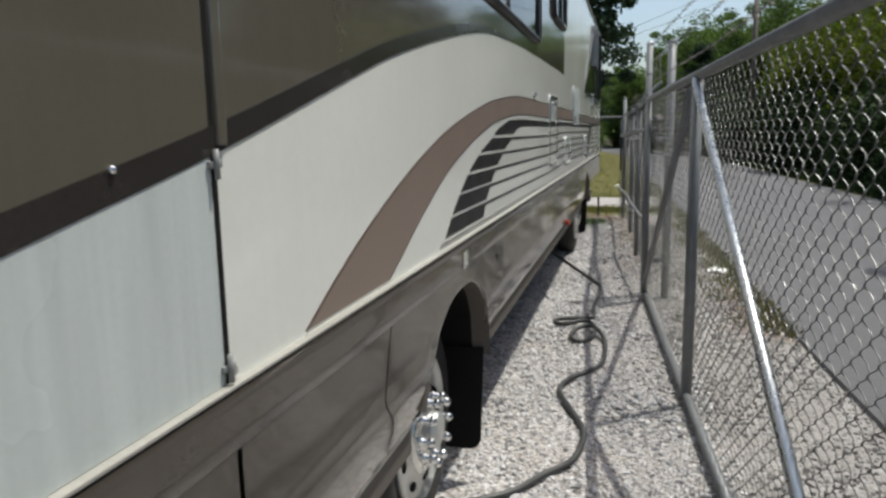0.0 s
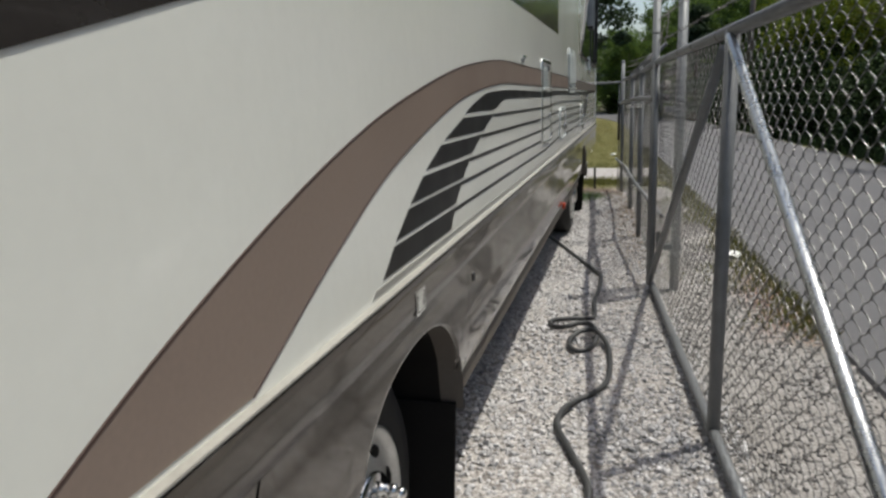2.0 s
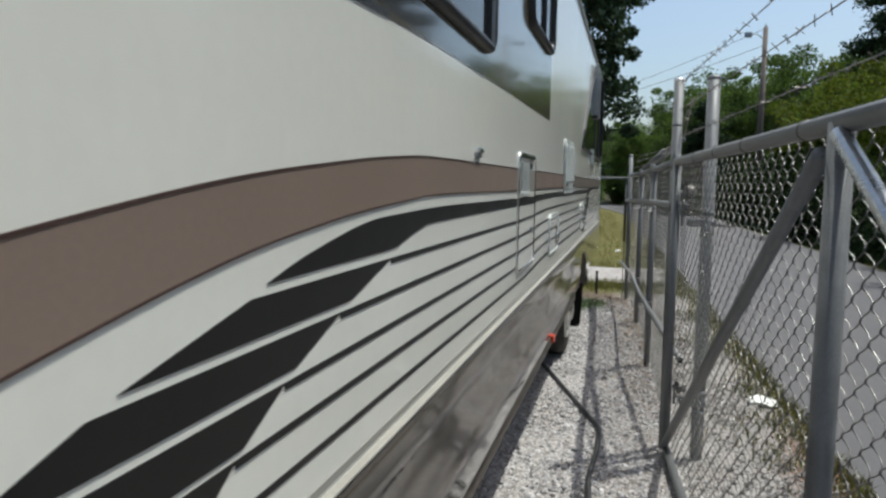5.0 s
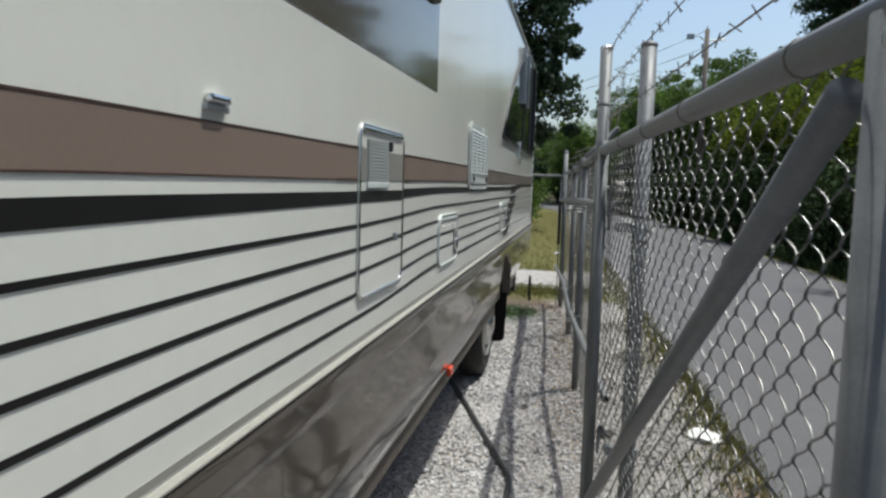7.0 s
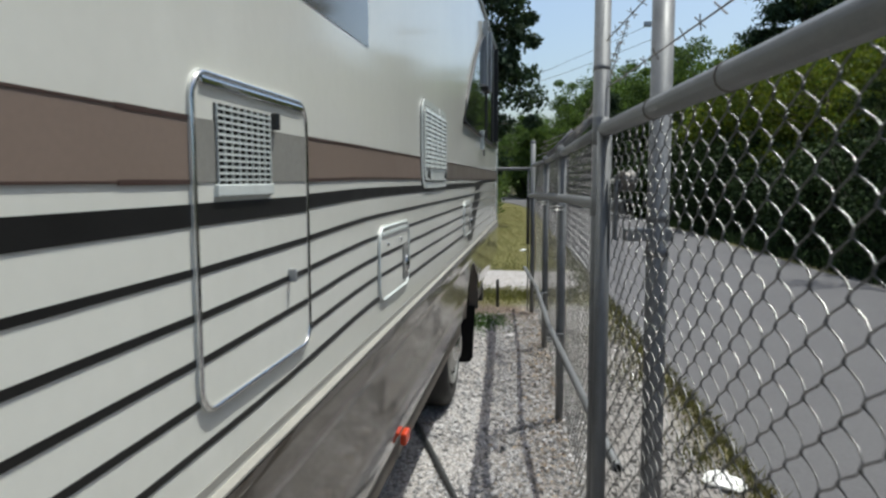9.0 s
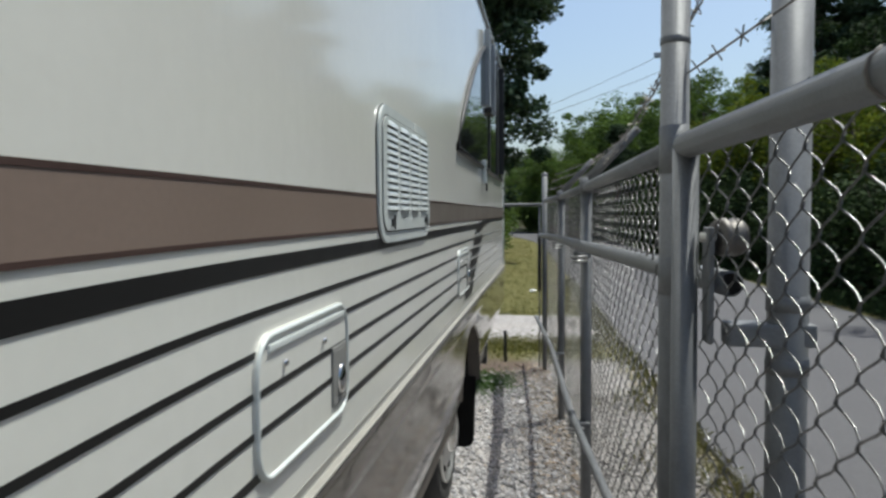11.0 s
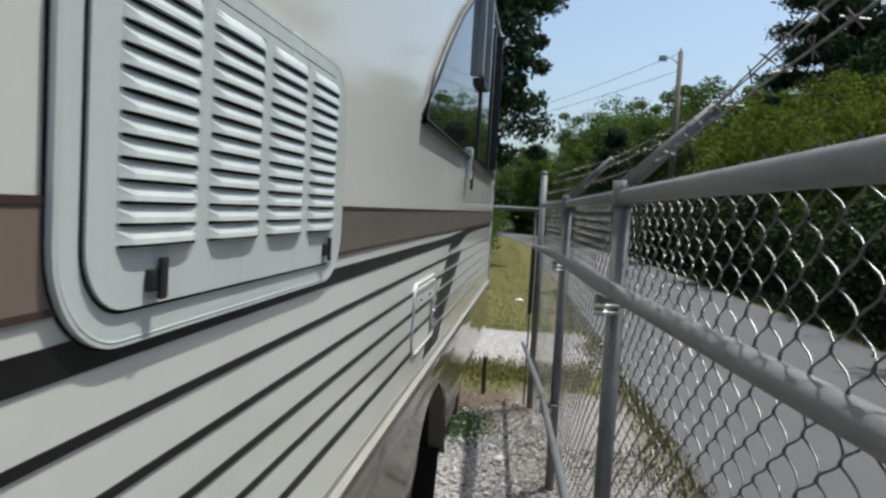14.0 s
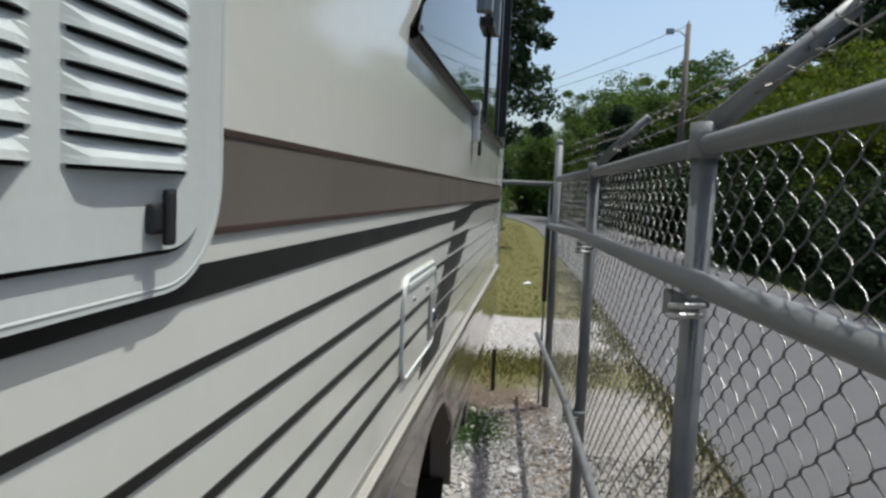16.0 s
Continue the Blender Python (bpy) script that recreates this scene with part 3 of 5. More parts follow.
def skirt_x(z):
    zs = [0.56, 0.715, 0.78, 0.85, 0.875, 0.90, 1.04, 1.066, 1.09, 1.15, 1.161, 1.172]
    xs = [-0.545, -0.528, -0.515, -0.504, -0.5035, -0.507, -0.509, -0.508, -0.5035, -0.5025, -0.506, -0.515]
    return float(np.interp(z, zs, xs))


def seam_shift(y, z):
    return 0.065 * math.exp(-abs(y - 2.70) / 0.06) * float(np.interp(z, [0.7, 0.80, 0.88, 1.1], [-0.1, 0.25, -1.0, 0.4])) * (1 if y < 3 else 0)


RAIL_FOOT = 1.066


def skirt_strip(name, ya, yb, top, foot, steps, label=""):
    """A pressed panel between two heights, with folded ends; foot is a height or a function of y."""
    bm = bmesh.new()
    ys = np.unique(np.r_[np.arange(ya, yb, 0.035), yb])
    cols = []
    for y in ys:
        zb = foot(y) if callable(foot) else foot
        col = []
        for f in steps:
            z = top - f * (top - zb)
            wave = 0.0010 * noise.noise(Vector((y * 1.9, z * 3, 0))) + 0.0005 * noise.noise(Vector((y * 5.3, z * 7, 3.0)))
            col.append(bm.verts.new((skirt_x(z) + wave, y + seam_shift(y, z), z)))
        if callable(foot):
            col.append(bm.verts.new((skirt_x(zb) - 0.012, y + seam_shift(y, zb), zb - 0.003)))
        cols.append(col)
    for a, b in zip(cols, cols[1:]):
        for i in range(len(a) - 1):
            bm.faces.new((a[i], a[i + 1], b[i + 1], b[i]))
    cp(name, bm, M["skirt"], label, smooth=True)


def skirt():
    strip = np.linspace(0, 1, 9)
    skirt_strip("skirt_rail", Y0, Y1, BELT - 0.006, RAIL_FOOT, strip, "smooth taupe upper skirt rail")
    seams = [(Y0, 0.002), (1.99, 0.007), (2.70, 0.0045), (4.07, 0.003), (5.70, 0.0012), (7.78, 0.0012), (9.10, 0.0012), (11.12, 0.002), (11.95, 0.002), (Y1, 0.002)]
    for (a, ga), (b, gb) in zip(seams, seams[1:]):
        skirt_strip("skirt_panel", a + ga, b - gb, RAIL_FOOT - 0.0008, skirt_bottom, np.linspace(0, 1, 16))
    cp("skirt_backing", boxed((-0.56, Y0, 0.74), (-0.535, 2.98, 1.16)), M["under"])
    cp("skirt_backing", boxed((-0.56, 4.02, 0.74), (-0.535, 10.0, 1.16)), M["under"])
    cp("skirt_backing", boxed((-0.56, 11.04, 0.80), (-0.535, Y1, 1.16)), M["under"])
    cp("belt_molding", boxed((XW - 0.02, Y0, BELT - 0.003), (XW + 0.0165, Y1, BELT + 0.004), 0.0025), M["molding"], "bright belt trim strip")
    # black strip drawn in as the shadow line below the belt trim
    cp("belt_gasket", boxed((XW - 0.02, Y0, BELT - 0.0055), (XW + 0.0155, Y1, BELT - 0.0038), 0.0006), M["under"])
    for a, b in ((Y0, 2.98), (4.02, 10.01), (11.04, 11.75)):
        cp("sill_trim", boxed((-0.55, a, 0.703), (-0.5295, b, 0.712), 0.003), M["molding"], "thin bright sill trim")
        cp("sill_panel", boxed((-0.60, a + 0.01, 0.600), (-0.548, b - 0.01, 0.706), 0.006), M["liner"])
    # lower doors' latches and small fittings
    for y, z in ((1.93, 0.95), (4.15, 1.00)):
        cp("latch", boxed((-0.515, y - 0.012, z - 0.014), (-0.503, y + 0.012, z + 0.014), 0.004), M["blackplastic"])
    cp("side_marker", boxed((-0.53, 7.76, 0.670), (-0.505, 7.84, 0.715), 0.008), M["lens_red"], "small red side marker lens")


def arch(c):
    """Liner and mud flap behind the wheel, and the dark well."""
    bm = bmesh.new()
    prev = None
    for t in np.linspace(-1, 1, 33):
        y = c + 0.487 * t
        z = max(0.712 if t < 0 else 0.60, 0.60 + ARCH_RISE[c] * (1 - min(1, abs(t)) ** 2.3) ** (1 / 2.3)) + 0.004
        row = [bm.verts.new((x, y, z)) for x in (-0.510, -0.55, -0.588)]
        if prev:
            for i in range(2):
                bm.faces.new((prev[i], row[i], row[i + 1], prev[i + 1]))
        prev = row
    y = c + 0.487
    v = [bm.verts.new(q) for q in ((-0.512, y, 0.60), (-0.588, y, 0.60), (-0.588, y, 0.72), (-0.512, y, 0.72))]
    bm.faces.new(v)
    cp("arch_liner", bm, M["liner"], smooth=True)
    inner = bmesh.new()
    prev = None
    for t in np.linspace(-1, 1, 33):
        row = [inner.verts.new((x, c + 0.487 * t, max(0.716 if t < 0 else 0.604, 0.604 + ARCH_RISE[c] * (1 - abs(t) ** 2.3) ** (1 / 2.3)))) for x in (-0.588, -1.2)]
        if prev:
            inner.faces.new((prev[0], row[0], row[1], prev[1]))
        prev = row
    cp("inner_well", inner, M["under"], smooth=True)
    cp("wheel_well", boxed((-1.25, c - 0.48, 0.60), (-1.20, c + 0.48, 1.1)), M["under"])
    cp("wheel_well", boxed((-1.25, c - 0.50, 1.03), (-0.80, c + 0.50, 1.1)), M["under"])
    cp("wheel_well", boxed((-1.25, c + 0.49, 0.62), (-0.80, c + 0.50, 1.1)), M["under"])
    bm = bmesh.new()
    edge = [(-0.86, 0.155), (-0.86, 0.625), (-0.535, 0.625), (-0.545, 0.40), (-0.552, 0.215)]
    edge += [(-0.607 + 0.055 * math.cos(t), 0.210 + 0.055 * math.sin(t)) for t in np.linspace(0, -math.pi / 2, 6)]
    front, back = [bm.verts.new((x, c + 0.468, z)) for x, z in edge], [bm.verts.new((x, c + 0.480, z)) for x, z in edge]
    bm.faces.new(front), bm.faces.new(list(reversed(back)))
    for i in range(len(edge)):
        bm.faces.new((front[i], front[(i + 1) % len(edge)], back[(i + 1) % len(edge)], back[i]))
    cp("mud_flap", bm, M["under"], "black rubber mud flap")


def wheel(c, front):
    w = thing("wheel", "", "", (0, 0, 0))
    for key in ("label", "category"):
        if key in w:
            del w[key]
    w.parent = coach
    x = -0.672 if front else -0.635
    w.location = Vector((x, c - 0.01 if front else c - 0.14, 0.452)) - HOME
    w.scale = (0.92, 0.95, 0.95)

    def wp(name, bm, m, label="", smooth=True, parent=None):
        return part(name, bm, m, parent or w, label, smooth)
    wp("tyre", lathe([(-0.26, 0.29), (-0.26, 0.40), (-0.235, 0.455), (-0.20, 0.475), (-0.07, 0.475), (-0.03, 0.458), (0.0, 0.41), (-0.004, 0.35), (-0.02, 0.292)], 56), M["rubber"])
    wp("rim", lathe([(-0.03, 0.299), (0.004, 0.299), (0.009, 0.292), (0.004, 0.283), (-0.008, 0.276), (-0.014, 0.262), (-0.006, 0.215), (0.006, 0.180), (0.012, 0.165), (0.012, 0.02)], 48), M["worn_steel"], "worn polished wheel cover")
    # no openings are cut: black plugs stand for the shade inside the hand holes
    for k in range(8):
        a = 2 * math.pi * (k + 0.3) / 8
        bm = bmesh.new()
        bmesh.ops.create_uvsphere(bm, u_segments=12, v_segments=6, radius=1, matrix=Matrix.Translation((-0.010, 0.225 * math.cos(a), 0.225 * math.sin(a))) @ Matrix.Rotation(a, 4, "X") @ Matrix.Diagonal((0.012, 0.022, 0.042, 1)))
        wp("hand_hole", bm, M["under"])
    if front:
        wp("hub_ring", lathe([(0.0, 0.176), (0.016, 0.176), (0.024, 0.168), (0.028, 0.10), (0.04, 0.082), (0.04, 0.02)], 40), M["chrome"], "chrome hub ring")
        wp("hub_cap", lathe([(0.03, 0.074), (0.068, 0.070), (0.080, 0.055), (0.082, 0.02)], 28), M["worn_steel"])
        for k in range(10):
            a = 2 * math.pi * k / 10
            q = Vector((0.0, 0.128 * math.cos(a), 0.128 * math.sin(a)))
            bm = lathe([(0.024, 0.020), (0.042, 0.020), (0.046, 0.015), (0.058, 0.015)] + [(0.074 - 0.020 * math.cos(a), 0.020 * math.sin(a)) for a in np.linspace(0.7, 3.0, 8)], 14)
            bm.transform(Matrix.Translation(q))
            wp("lug_nut", bm, M["chrome"], "chrome lug nut cover")
    else:
        wp("hub_cap", lathe([(-0.02, 0.13), (0.03, 0.12), (0.05, 0.095), (0.058, 0.06), (0.060, 0.02)], 28), M["chrome"], "chrome hub cover")


SW_OUT = [(2.259, 1.180), (2.373, 1.237), (2.565, 1.320), (2.82, 1.412), (3.10, 1.497), (3.44, 1.577), (3.98, 1.667), (4.40, 1.709), (4.72, 1.730), (5.03, 1.738), (6.05, 1.740)]
SW_IN = [(2.735, 1.180), (2.831, 1.222), (3.07, 1.324), (3.417, 1.445), (3.965, 1.564), (4.35, 1.612), (4.72, 1.636), (5.03, 1.647), (6.05, 1.648)]
BAR_L = [(1.171, 3.235), (1.205, 3.295), (1.272, 3.393), (1.338, 3.515), (1.405, 3.659), (1.471, 3.863), (1.537, 4.165)]
BAR_R = [(1.17, 3.88), (1.213, 3.915), (1.276, 3.982), (1.339, 4.084), (1.407, 4.229), (1.478, 4.455), (1.543, 4.72)]
STRIPES = [(1.472, 1.525), (1.406, 1.459), (1.339, 1.393), (1.273, 1.330), (1.206, 1.262)]


def at(curve, z):
    return float(np.interp(z, [c[0] for c in curve], [c[1] for c in curve]))


def lift(y, z):
    """The stripes draw a little closer together past the tall door."""
    s = min(1.0, max(0.0, (y - 6.3) / 1.1))
    s = s * s * (3 - 2 * s)
    return z + s * float(np.interp(z, (1.19, 1.262, 1.393, 1.459, 1.525, 1.60, 1.648, 1.74), (0.003, 0.030, 0.028, 0.024, 0.022, 0.013, 0.007, 0.004)))


def stripe(a, b, lo, hi, x0, x1):
    """A long level strip of vinyl between two heights, following the lift."""
    ys = [a] + [y for y in np.linspace(6.3, 7.4, 9) if a < y < b] + [b]
    outline = [(y, lift(y, lo)) for y in ys] + [(y, lift(y, hi)) for y in reversed(ys)]
    return plate(bmesh.new(), outline, x0, x1)


def decals():
    d0, d1, d2 = XW - 0.002, XW + 0.0016, XW + 0.0026
    band_top, band_low = 1.740, 1.648
    cp("swoosh", ribbon(bmesh.new(), SW_OUT, SW_IN, d0, d1, 110), M["swoosh"], "brown vinyl swoosh")
    shift = lambda c, dz, dy=0.0: [(y + dy, z + dz) for y, z in c]
    cp("swoosh_edge", ribbon(bmesh.new(), shift(SW_OUT, 0.001), shift(SW_OUT, -0.0025, 0.002), d0, d2, 110), M["swoosh_edge"])
    cp("swoosh_edge", ribbon(bmesh.new(), shift(SW_IN, 0.0022, -0.0015), shift(SW_IN, -0.001), d0, d2, 110), M["swoosh_edge"])
    for a, b in ((6.05, 6.225), (6.718, 8.25), (8.93, Y1 - 0.01)):
        cp("band", stripe(a, b, band_low, band_top, d0, d1), M["swoosh" if a < 8.5 else "band_grey"])
        cp("swoosh_edge", stripe(a, b, band_top - 0.005, band_top + 0.002, d0, d2), M["swoosh_edge"])
        cp("swoosh_edge", stripe(a, b, band_low - 0.003, band_low + 0.004, d0, d2), M["swoosh_edge"])
    up = [(4.150, 1.540), (4.27, 1.567), (4.51, 1.603), (4.73, 1.612), (5.04, 1.618), (5.5, 1.618), (6.24, 1.617)]
    lo = [(4.152, 1.539), (4.40, 1.541), (4.66, 1.543), (4.73, 1.554), (4.863, 1.574), (5.04, 1.581), (6.24, 1.585)]
    cp("black_swoosh", ribbon(bmesh.new(), up, lo, d0, d1, 60), M["black"], "black vinyl swoosh")
    for a, b in ((6.24, 10.87),):
        cp("black_band", stripe(a, b, 1.585, 1.618, d0, d1), M["black"])
    cp("black_swoosh", ribbon(bmesh.new(), [(10.87, 1.632), (11.15, 1.638), (11.5, 1.648), (12.3, 1.649), (13.5, 1.648)],
                              [(10.74, 1.565), (11.18, 1.577), (11.45, 1.612), (12.1, 1.628), (13.5, 1.630)], d0, d1, 50), M["black"])
    for z0, z1 in STRIPES:
        zm = (z0 + z1) / 2
        yl = [(at(BAR_L, z), z) for z in (z0, zm, z1)]
        yr = [(at(BAR_R, z), z) for z in (z1 - 0.011, zm, z0)]
        cp("black_bar", plate(bmesh.new(), yl + [(at(BAR_R, z1), z1)] + yr, d0, d1), M["black"], "black vinyl bar")
        a, s = at(BAR_R, z1) - 0.002, z1 - 0.011
        end = 10.36 + 1.8 * (z1 - 1.28)
        cp("pinstripe", stripe(a, end, s, z1, d0, d1), M["black"])
        L = lambda z: 10.28 + 1.8 * (z - 1.28)
        R = lambda z: 10.70 + 2.4 * (z - 1.28)
        cp("black_bar", plate(bmesh.new(), [(L(z0), lift(10, z0)), (R(z0), lift(10, z0)), (R(z1), lift(10, z1)), (L(z1), lift(10, z1))], d0, d1), M["black"])
        cp("pinstripe", stripe(R(z1), Y1 - 0.02, s, z1 - 0.004, d0, d1), M["grey"])
    for a, b in ((3.245, Y1 - 0.02),):
        cp("grey_stripe", plate(bmesh.new(), [(a - 0.022, 1.1795), (b, 1.1795), (b, 1.1945), (a, 1.1945)], d0, d1), M["grey"])
    # dark upper paint and its charcoal border
    low = [(Y0 + 0.01, 1.19), (1.05, 1.30), (1.616, 1.434), (2.012, 1.527), (2.468, 1.651), (2.84, 1.748), (3.433, 1.867), (4.0, 1.952), (4.62, 1.987), (5.56, 2.010), (7.30, 2.028)]
    topc = [(Y0 + 0.01, 3.0), (1.6, 3.0), (3.0, 3.0), (4.5, 3.0), (6.0, 3.0), (7.30, 3.0)]
    cp("upper_paint", ribbon(bmesh.new(), topc, low, d0, XW + 0.0012, 90), M["mask"], "dark olive gloss paint field")
    door = [(y, z) for y, z in low if y < 1.98]
    lows = float(np.interp(1.982, [c[0] for c in low], [c[1] for c in low]))
    cp("front_door_panel", plate(bmesh.new(), [(Y0 + 0.02, 1.1725), (1.982, 1.1725), (1.982, lows)] + door[::-1], d0, XW + 0.0010), M["door_white"], "cool white front door panel")
    edge_top = [(y, z + 0.042 - 0.030 * min(1, max(0, (y - 3.3) / 1.2))) for y, z in low[:9]]
    cp("paint_border", ribbon(bmesh.new(), edge_top, low[:9], d0, XW + 0.0022, 70), M["mask_edge"])


def rounded(y0, y1, z0, z1, r, n=5):
    pts = []
    for cy, cz, a0 in ((y1 - r, z1 - r, 0), (y0 + r, z1 - r, 90), (y0 + r, z0 + r, 180), (y1 - r, z0 + r, 270)):
        for k in range(n + 1):
            a = radians(a0 + 90 * k / n)
            pts.append((cy + r * math.cos(a), cz + r * math.sin(a)))
    return pts


def loop_frame(yz, x, r, n=8):
    return pipe(bmesh.new(), [(x, y, z) for y, z in yz], r, n, closed=True)


def window(name, outline, label, frame_m, frame_r, mullions=()):
    pane = cp(name, plate(bmesh.new(), outline, XW - 0.004, XW + 0.003), M["blind"], label)

    def wp(n, bm, m, lab="", smooth=False):
        return cp(n, bm, m, lab, pane, smooth)
    g = wp("pane", plate(bmesh.new(), outline, XW + 0.006, XW + 0.010), M["glass"], "tinted glass pane")
    wp("frame", loop_frame(outline, XW + 0.008, frame_r), frame_m, smooth=True)
    for y, za, zb, w, m, dx in mullions:
        wp("mullion", boxed((XW + 0.004, y - w, za), (XW + 0.014 + dx, y + w, zb), 0.004), m)
    for o in pane.children:
        o.matrix_parent_inverse = Matrix.Identity(4)
    return pane


def windows():
    window("front_window", rounded(3.40, 5.58, 2.10, 2.78, 0.05), "black-framed tinted side window", M["blackplastic"], 0.020,
           [(5.535, 2.11, 2.78, 0.035, M["blackplastic"], 0.01), (4.5, 2.11, 2.78, 0.015, M["blackplastic"], 0.0)])
    window("galley_window", rounded(6.42, 7.25, 2.385, 2.80, 0.07), "tinted window with rounded black frame", M["blackplastic"], 0.022,
           [(6.86, 2.39, 2.79, 0.02, M["blackplastic"], 0.01)])
    side = [(9.85, 2.018), (13.30, 2.010), (13.30, 3.05), (12.30, 3.035), (11.90, 2.99), (11.54, 2.91), (11.10, 2.755), (10.68, 2.56), (10.33, 2.365), (10.06, 2.19)]
    window("rear_window", side, "large dark tinted window with slanted forward edge", M["blackplastic"], 0.013,
           [(11.75, 2.01, 2.99, 0.035, M["blackplastic"], 0.006), (12.60, 2.01, 2.99, 0.05, M["blackplastic"], 0.006),
            (11.46, 2.46, 3.0, 0.03, M["greyalu"], 0.030), (11.92, 2.46, 3.0, 0.035, M["greyalu"], 0.034),
            (13.05, 2.06, 3.05, 0.022, M["blackplastic"], 0.03), (11.69, 2.43, 2.47, 0.12, M["blackplastic"], 0.028)])


def tall_door():
    """Narrow service door with a bright tube frame and a grille."""
    y0, y1, z0, z1 = 6.222, 6.722, 1.302, 1.812
    d = cp("service_door", plate(bmesh.new(), rounded(y0, y1, z0, z1, 0.045, 7), XW - 0.004, XW + 0.0045), M["white"], "narrow service door with bright frame")
    dp = lambda n, bm, m, lab="", smooth=False: cp(n, bm, m, lab, d, smooth)
    made = [dp("frame", loop_frame(rounded(y0 + 0.005, y1 - 0.005, z0 + 0.005, z1 - 0.005, 0.042, 7), XW + 0.005, 0.0046), M["chrome"], "bright tube frame", True)]
    made.append(dp("drip_rail", boxed((XW, y0 + 0.03, z1 - 0.024), (XW + 0.010, y1 - 0.03, z1 - 0.010), 0.004), M["chrome"]))
    made.append(dp("band", plate(bmesh.new(), [(y0 + 0.012, 1.648), (y1 - 0.012, 1.648), (y1 - 0.012, 1.740), (y0 + 0.012, 1.740)], XW, XW + 0.006), M["grey"]))
    made.append(dp("black_band", plate(bmesh.new(), [(y0 + 0.012, 1.585), (y1 - 0.012, 1.585), (y1 - 0.012, 1.618), (y0 + 0.012, 1.618)], XW, XW + 0.006), M["black"]))
    for z0s, z1s in STRIPES[:3]:
        made.append(dp("pinstripe", plate(bmesh.new(), [(y0 + 0.012, lift(y0, z1s - 0.011)), (y1 - 0.012, lift(y1, z1s - 0.011)), (y1 - 0.012, lift(y1, z1s)), (y0 + 0.012, lift(y0, z1s))], XW, XW + 0.006), M["black"]))
    made.append(dp("grille", boxed((XW + 0.004, 6.295, 1.645), (XW + 0.0065, 6.512, 1.767)), M["under"], "dark slotted grille"))
    for k in range(12):
        z = 1.650 + k * 0.0098
        made.append(dp("slat", boxed((XW + 0.006, 6.297, z), (XW + 0.010, 6.510, z + 0.0036)), M["white2"]))
    for k in range(9):
        y = 6.297 + k * 0.0265
        made.append(dp("slat", boxed((XW + 0.006, y, 1.646), (XW + 0.0095, y + 0.002, 1.766)), M["white2"]))
    made.append(dp("sill", boxed((XW + 0.004, 6.290, 1.625), (XW + 0.012, 6.516, 1.645), 0.003), M["white2"]))
    made.append(dp("latch", boxed((XW + 0.004, 6.525, 1.742), (XW + 0.018, 6.54, 1.772), 0.003), M["blackplastic"]))
    made.append(dp("latch", boxed((XW + 0.004, 6.595, 1.452), (XW + 0.020, 6.607, 1.478), 0.003), M["greyalu"]))


def hatch(name, y0, y1, z0, z1, label, latch_y, bead=0.0058):
    h = cp(name, plate(bmesh.new(), rounded(y0, y1, z0, z1, 0.06, 7), XW - 0.004, XW + 0.0045), M["white"], label)
    hp = lambda n, bm, m, lab="", smooth=False: cp(n, bm, m, lab, h, smooth)
    hp("frame", loop_frame(rounded(y0 + 0.006, y1 - 0.006, z0 + 0.006, z1 - 0.006, 0.058, 7), XW + 0.004, bead), M["white2"], "white rolled frame", True)
    hp("drip_rail", boxed((XW, y0 + 0.05, z1 - 0.034), (XW + 0.009, y1 - 0.03, z1 - 0.019), 0.004), M["white2"])
    for a, b in [(lift(y1, p), lift(y1, q)) for p, q in STRIPES]:
        if z0 + 0.02 < b - 0.011 and b < z1 - 0.035:
            hp("pinstripe", plate(bmesh.new(), [(y0 + 0.018, b - 0.011), (y1 - 0.018, b - 0.011), (y1 - 0.018, b), (y0 + 0.018, b)], XW, XW + 0.006), M["black"])
    pl = hp("latch_plate", boxed((XW + 0.003, latch_y, 1.294), (XW + 0.0085, latch_y + 0.098, 1.418), 0.002), M["print"], "ribbed grey latch plate")
    for k in range(13):
        z = 1.298 + k * 0.0088
        hp("rib", boxed((XW + 0.008, latch_y + 0.003, z), (XW + 0.0095, latch_y + 0.095, z + 0.004)), M["print"])
    bm = bmesh.new()
    bmesh.ops.create_uvsphere(bm, u_segments=14, v_segments=8, radius=1, matrix=pose(XW + 0.010, latch_y + 0.05, 1.345) @ Matrix.Diagonal((0.012, 0.022, 0.032, 1)))
    hp("lock", bm, M["chrome"], "chrome lock", True)
    for y in (y0 + 0.12, y1 - 0.17):
        bm = bmesh.new()
        bmesh.ops.create_uvsphere(bm, u_segments=10, v_segments=6, radius=0.007, matrix=pose(XW + 0.006, y, z1 - 0.062))
        hp("screw", bm, M["chrome"], "", True)


